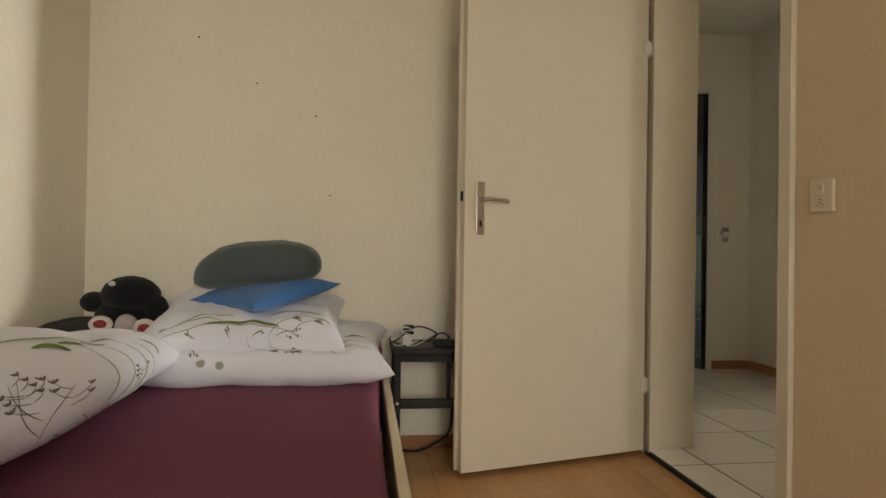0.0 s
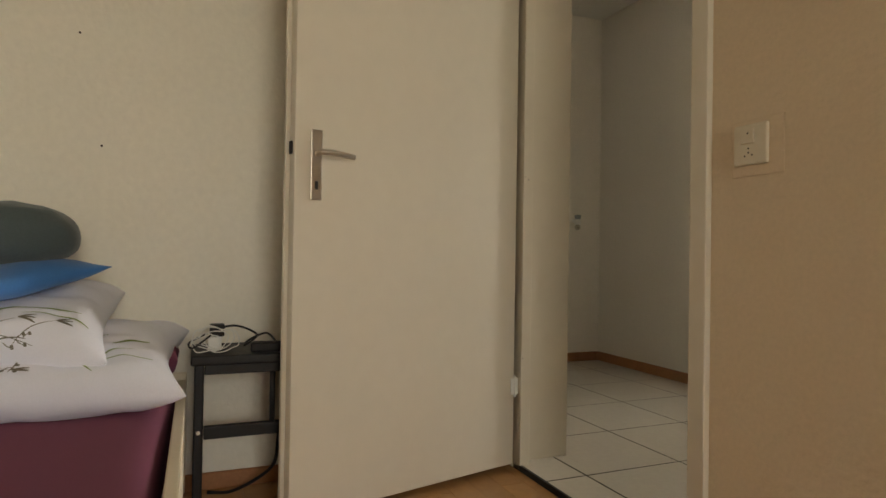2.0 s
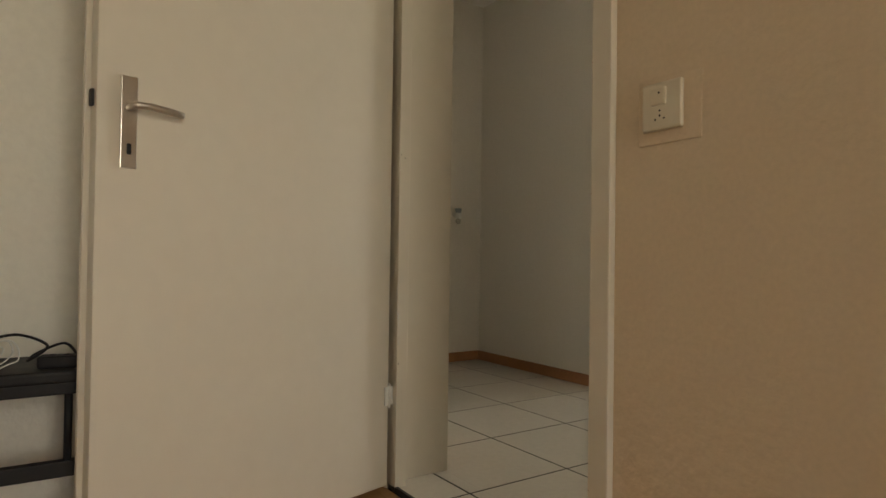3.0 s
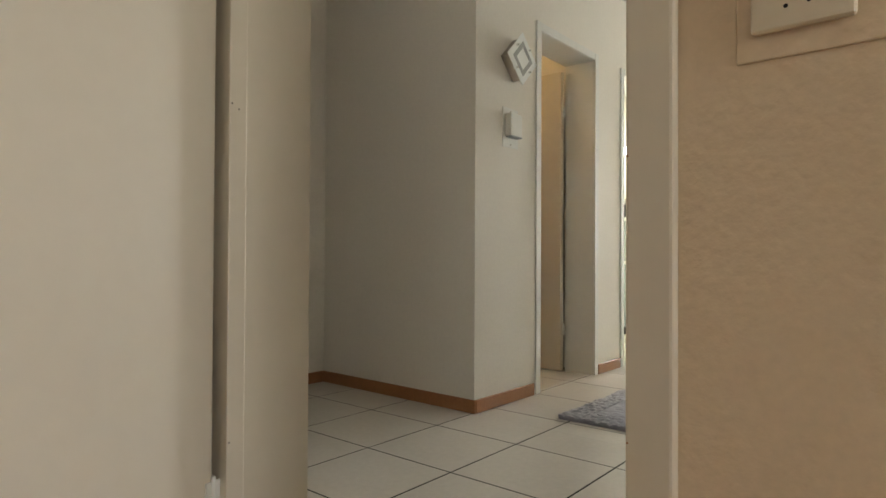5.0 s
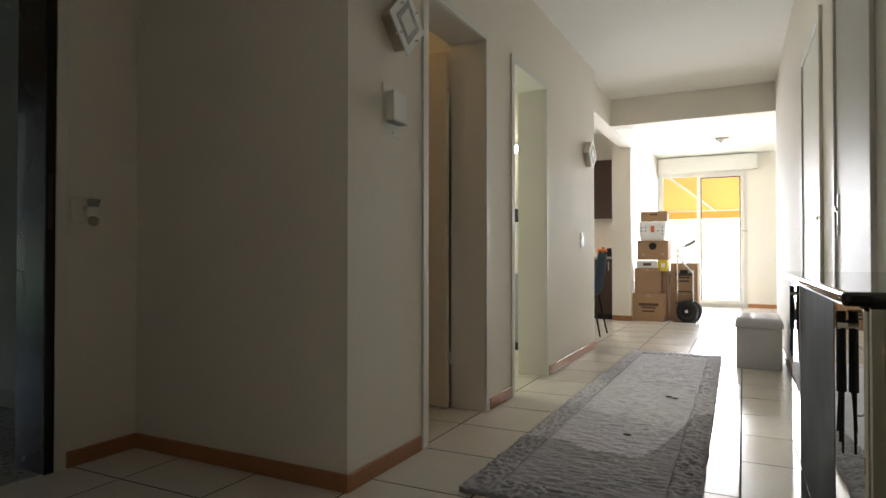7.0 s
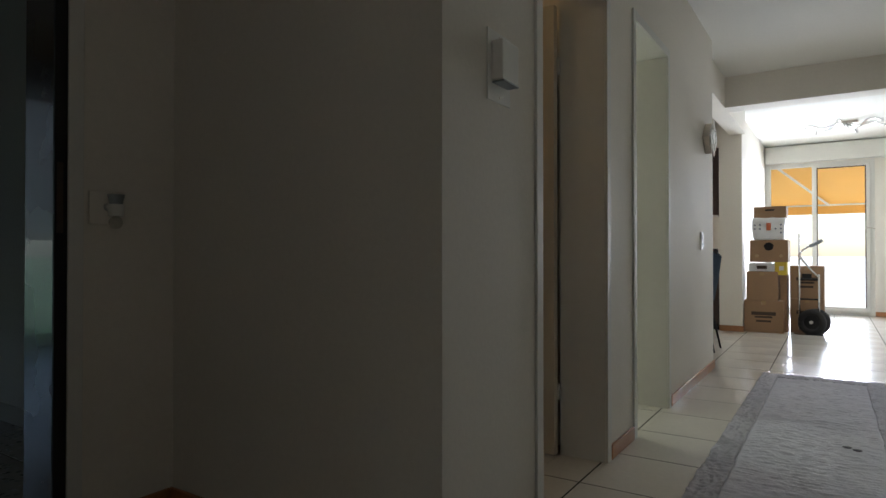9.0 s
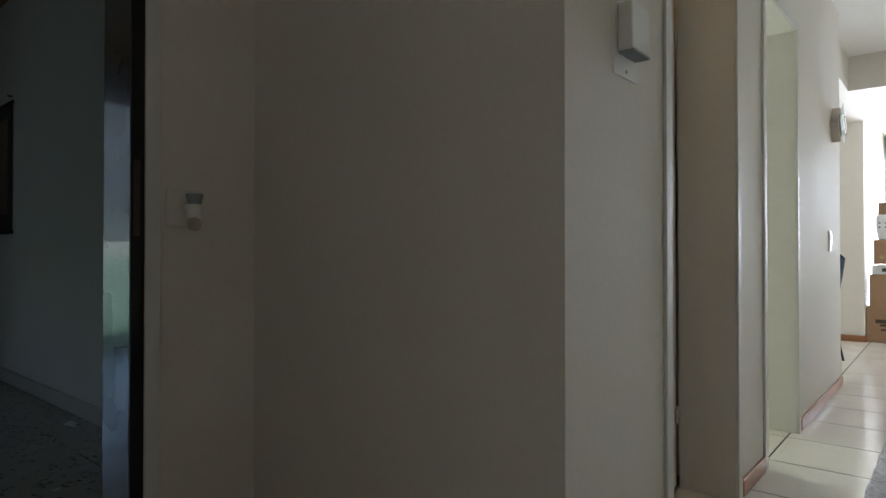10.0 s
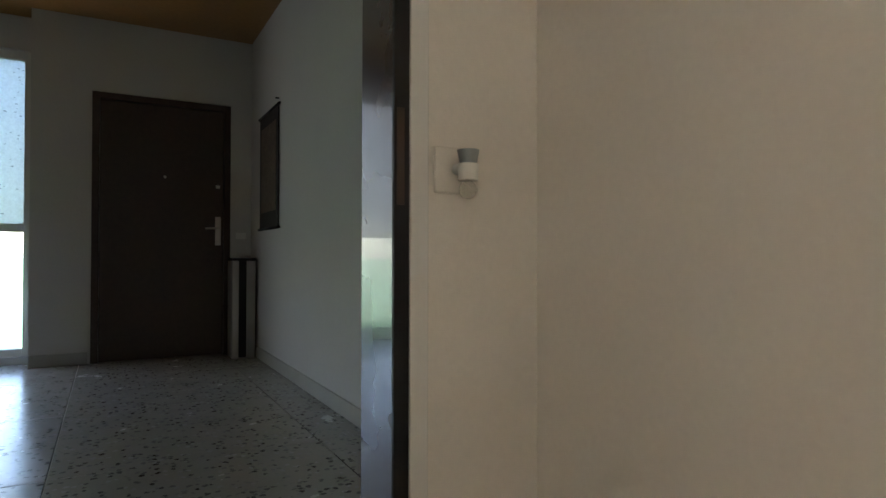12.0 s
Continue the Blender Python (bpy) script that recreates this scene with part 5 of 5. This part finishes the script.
# dining chair seen past the wall's end
c = thing("dining_chair", (-1.06, 6.98, 0), "slate blue shell chair with slim black legs", "chair", rz=180)
b = bmesh.new()
n = 18
rows = []
for i in range(n + 1):
    s = i / n
    row = []
    for j in range(13):
        v = (j - 6) / 6
        wd = 0.22 * (1 - 0.25 * max(0, s - 0.45)) * (1 - 0.3 * abs(2 * s - 1) ** 6)
        x = 0.22 - 0.4 * min(1, s / 0.5) - 0.07 * max(0, (s - 0.5) / 0.5)
        z = 0.45 + 0.02 * (2 * s - 1) ** 2 + (0.46 * ((s - 0.42) / 0.58) ** 1.15 if s > 0.42 else 0) + 0.05 * abs(v) ** 2.5
        row.append(b.verts.new((x + 0.06 * abs(v) ** 2.2 * (s > 0.45), v * wd, z)))
    rows.append(row)
for i in range(n):
    for j in range(12):
        b.faces.new((rows[i][j], rows[i + 1][j], rows[i + 1][j + 1], rows[i][j + 1]))
bmesh.ops.solidify(b, geom=b.faces[:], thickness=0.03)
part("shell", b, M_CHAIR, c, "upholstered seat shell", True)
for x in (-0.12, 0.14):
    for y in (-0.14, 0.14):
        part("leg", cyl(bmesh.new(), (x, y, 0.45), (x * 1.75, y * 1.35, 0.0), 0.014, 0.009, 12), M_BLACK, c, "slim black tapered leg", True)

# ---- side rooms ----
c = thing("ceiling_globe", (-1.75, 2.65, HC), "lit warm ceiling globe in the side room", "lamp")
part("canopy", cyl(bmesh.new(), (0, 0, -0.03), (0, 0, 0), 0.06), M_PLASTIC, c)
b = bmesh.new()
ball(b, (0, 0, -0.14), 0.11)
part("globe", b, glow("lit_globe", (1.0, 0.66, 0.28), GLOBE), c, "glowing opal glass globe", True)
c = thing("wall_cladding", (-2.645, 1.98, 0), "varnished wooden cladding on the side room wall", "cladding")
for k in range(13):
    part("board", box(0, 0.014, 0.1 * k + 0.002, 0.1 * k + 0.098, 0.0, HC - 0.01, bev=0.003, seg=1), M_SKIRT, c)
c = thing("base_cabinet", (-1.6, 5.6, 0), "grey base cabinet in the utility room", "cabinet")
part("body", box(-0.5, 0.5, -0.18, 0.195, 0.08, 0.74, bev=0.003), M_GREYPLASTIC, c)
part("plinth", box(-0.5, 0.5, -0.14, 0.195, 0, 0.08), M_BLACK, c)
c = thing("microwave_oven", (-1.5, 5.62, 0.74), "white countertop oven on the grey cabinet", "oven")
part("body", box(-0.3, 0.3, -0.16, 0.17, 0.0, 0.5, bev=0.01), M_PLASTIC, c)
part("door", box(-0.28, 0.12, -0.168, -0.16, 0.04, 0.46, bev=0.004), M_GREYGLASS, c, "grey glass door")
c = thing("knife_block", (-1.5, 5.62, 1.24), "black knife block on the white oven", "knife block")
part("block", box(-0.1, 0.1, -0.08, 0.08, 0, 0.14, bev=0.006), M_BLACK, c)
for k in range(4):
    part("knife_handle", box(-0.08 + 0.045 * k, -0.055 + 0.045 * k, -0.05, -0.03, 0.14, 0.21, bev=0.003), M_RUBBER, c)
c = thing("tube_lamp", (-1.55, 5.7, 1.95), "lit white tube lamp on the utility room wall", "lamp")
part("base", box(-0.4, 0.4, 0.04, 0.098, 0, 0.1, bev=0.004), M_PLASTIC, c)
part("tube", cyl(bmesh.new(), (-0.38, 0.01, 0.05), (0.38, 0.01, 0.05), 0.03), glow("lit_tube", (1, 0.98, 0.9), 4.0), c, "glowing tube", True)

# ---- stairwell ----
d = thing("door_7", (-6.5, 0, 0), "neighbour's dark brown flat door, closed", "door", kind="structure")
b = bmesh.new()
bx(b, -0.04, 0.012, 0.68, 0.735, 0, 2.285, bev=0.003)
bx(b, -0.04, 0.012, 1.735, 1.79, 0, 2.285, bev=0.003)
bx(b, -0.04, 0.012, 0.735, 1.735, 2.23, 2.285, bev=0.003)
part("frame", b, M_DARKDOOR, d, "dark brown frame")
lf = part("leaf", box(-0.05, -0.012, 0.737, 1.733, 0.006, 2.228, bev=0.003), M_DARKDOOR, d, "dark brown leaf")
pl = part("handle_plate", box(-0.012, -0.004, 1.66, 1.71, 1.0, 1.26, bev=0.003), M_CHROME, lf, "steel security plate")
b = cyl(bmesh.new(), (-0.004, 1.685, 1.155), (0.045, 1.685, 1.155), 0.01)
tube(b, [(0.042, 1.685, 1.155), (0.05, 1.66, 1.155), (0.045, 1.57, 1.15)], 0.009)
part("lever", b, M_CHROME, pl, "steel lever", True)
part("spyhole", cyl(bmesh.new(), (-0.012, 1.24, 1.6), (-0.006, 1.24, 1.6), 0.012), M_CHROME, lf, "small brass spyhole")
part("label", box(-0.012, -0.009, 1.665, 1.7, 1.52, 1.55), M_PLASTIC, lf, "small pale name label")
s = thing("name_plate", (-6.5, 1.885, 1.09), "small white bell plate beside the neighbour's door", "plate")
part("plate", box(0, 0.012, -0.045, 0.045, -0.03, 0.03, bev=0.003), M_PLASTIC, s)
s = thing("umbrella_stand", (-6.32, 1.86, 0), "tall grey bin with a dark stripe in the stairwell corner", "umbrella stand")
part("bin", box(-0.11, 0.13, -0.1, 0.1, 0, 0.86, bev=0.008), M_STEELBOX, s, "grey metal bin")
part("stripe", box(0.1301, 0.134, -0.045, 0.02, 0.01, 0.86), M_BLACK, s, "dark stripe")
part("rim", box(-0.115, 0.135, -0.105, 0.105, 0.86, 0.885, bev=0.004), M_BLACK, s, "dark rim")
s = thing("wall_scroll", (-5.75, 1.98, 1.13), "dark woven hanging scroll on the stairwell wall", "wall hanging")
part("cloth", box(-0.33, 0.33, -0.012, -0.006, 0.0, 0.97, bev=0.002), M_POSTER, s, "dark woven cloth")
part("picture", box(-0.26, 0.26, -0.0155, -0.0125, 0.14, 0.86, bev=0.001), M_POSTERMID, s, "faded brown picture field")
for z in (0.0, 0.97):
    part("rod", cyl(bmesh.new(), (-0.36, -0.012, z), (0.36, -0.012, z), 0.011), M_BLACK, s, "black rod", True)
part("nail", cyl(bmesh.new(), (0.3, -0.03, 1.02), (0.3, 0.0, 1.02), 0.006), M_BLACK, s)
w = thing("window_4", (-6.85, 0, 0), "tall stairwell window, patterned above and clear below", "window", kind="structure")
b = bmesh.new()
for y0, y1, z0, z1 in ((0.18, 0.25, 0.06, 2.62), (-1.1, -1.04, 0.06, 2.62), (-1.04, 0.18, 2.55, 2.62), (-1.04, 0.18, 0.06, 0.12), (-1.04, 0.18, 1.1, 1.17)):
    bx(b, -0.03, 0.05, y0, y1, z0, z1, bev=0.004)
part("window_frame", b, M_WHITEPAINT, w, "white window frame")
part("pane", box(0.0, 0.008, -1.04, 0.18, 1.17, 2.55), M_PATTERN, w, "pale blue patterned glass")
o = part("pane", box(0.0, 0.008, -1.04, 0.18, 0.12, 1.1), M_GLASS, w, "clear glass")
o.visible_shadow = False
b = bmesh.new()
rnd = random.Random(5)
for k in range(160):
    y, z, q = rnd.uniform(-0.9, 0.17), rnd.uniform(1.2, 2.52), rnd.uniform(0.006, 0.02)
    bx(b, 0.0082, 0.0092, y, y + q, z, z + 0.4 * q)
part("fleck", b, M_GREYPLASTIC, w, "dark flecks in the patterned glass")

# ---- floors, piece by piece ----


def clip(poly, x0, x1, y0, y1):
    """A polygon cut to a rectangle."""
    for ax, lim, sg in ((0, x0, 1), (0, x1, -1), (1, y0, 1), (1, y1, -1)):
        out = []
        for i, p in enumerate(poly):
            q = poly[(i + 1) % len(poly)]
            a, c = sg * (p[ax] - lim), sg * (q[ax] - lim)
            if a >= 0:
                out.append(p)
            if a * c < 0:
                r = a / (a - c)
                out.append((p[0] + (q[0] - p[0]) * r, p[1] + (q[1] - p[1]) * r))
        poly = out
        if len(poly) < 3:
            return []
    return poly


def slab_mesh(name, poly, top, depth, edge, material):
    """A thin slab over a convex polygon, with a small chamfer."""
    cx, cy = sum(p[0] for p in poly) / len(poly), sum(p[1] for p in poly) / len(poly)
    inner = []
    for x, y in poly:
        d = math.hypot(x - cx, y - cy) or 1
        inner.append((x - (x - cx) / d * edge * 1.4, y - (y - cy) / d * edge * 1.4))
    n = len(poly)
    verts = [(x, y, top - depth) for x, y in poly] + [(x, y, top - edge) for x, y in poly] + [(x, y, top) for x, y in inner]
    faces = [tuple(range(2 * n, 3 * n))]
    for k in range(n):
        j = (k + 1) % n
        faces += [(k, j, n + j, n + k), (n + k, n + j, 2 * n + j, 2 * n + k)]
    me = bpy.data.meshes.new(name)
    me.from_pydata(verts, [], faces)
    me.materials.append(material)
    return me


def area(poly):
    return abs(sum(p[0] * q[1] - q[0] * p[1] for p, q in zip(poly, poly[1:] + poly[:1]))) / 2


def lay(parent, name, origin, turn, px, py, gap, zones, material, top, depth=0.012, edge=0.0015, shift=0.0, span=(-30, 30, -10, 40)):
    """Lays pieces on a turned grid, cut to the zones (x0, x1, y0, y1)."""
    c, s = math.cos(radians(turn)), math.sin(radians(turn))
    whole = [(gap, gap), (px - gap, gap), (px - gap, py - gap), (gap, py - gap)]
    shared = slab_mesh(name, whole, top, depth, edge, material)
    for i in range(span[0], span[1]):
        for j in range(span[2], span[3]):
            ox, oy = i * px + shift * (j % 3), j * py
            poly = [(origin[0] + c * (ox + x) - s * (oy + y), origin[1] + s * (ox + x) + c * (oy + y)) for x, y in whole]
            for z in zones:
                cut = clip(poly, *z)
                if not cut or area(cut) < 0.0004:
                    continue
                if abs(area(cut) - area(poly)) < 1e-6:
                    o = new(name, shared)
                    o.matrix_basis = pose(origin[0] + c * ox - s * oy, origin[1] + s * ox + c * oy, 0, 0, 0, turn)
                else:
                    o = new(name, slab_mesh(name, cut, top, depth, edge, material))
                o.parent = parent


P = 0.453
floor = structure("floor_hall", box(-3.3, 3.5, 0.0, 11.9, -0.1, -0.001), M_GROUT, "cream tiled hall floor with dark joints", "floor")
lay(floor, "tile", (0.194, 0.178), 0.55, P, P, 0.0042,
    [(-0.028, 0.893, 0.0, 0.23), (ENT - 0.02, 1.05, 0.23, NIB), (WEST, 1.03, NIB, 5.95), (WEST - 0.22, WEST, 2.45, 3.18), (WEST - 0.22, WEST, 3.64, 4.355), (-2.6, 1.02, 5.95, 7.15), (-2.0, 2.2, 7.15, 11.9)],
    M_TILE, 0.0, 0.012, 0.0006, span=(-7, 5, -2, 27))
floor = structure("floor_bedroom", box(-0.2, 5.7, -2.57, 0.0, FL - 0.1, FL - 0.006), M_SKIRT, "beech laminate bedroom floor", "floor")
lay(floor, "plank", (-0.3, -2.6), 0, 1.28, 0.098, 0.0005, [(-0.2, 5.7, -2.57, -0.012)], M_PLANK, FL, 0.006, 0.0006, shift=0.43, span=(-2, 6, 0, 28))
floor = structure("floor_side_rooms", box(-3.2, WEST - 0.22, 1.97, 5.8, -0.1, 0.001), M_TILE, "pale floor of the side rooms", "floor")
floor = structure("floor_stair", box(-6.85, ENT - 0.02, -2.4, 1.98, -0.1, -0.008), M_SKIRTGREY, "speckled terrazzo stairwell floor", "floor")
lay(floor, "slab", (-6.9, -2.76), 0, 1.12, 1.12, 0.003, [(-6.75, ENT - 0.025, -2.4, 1.98)], M_TERRAZZO, 0.0, 0.008, 0.001, span=(0, 6, 0, 5))
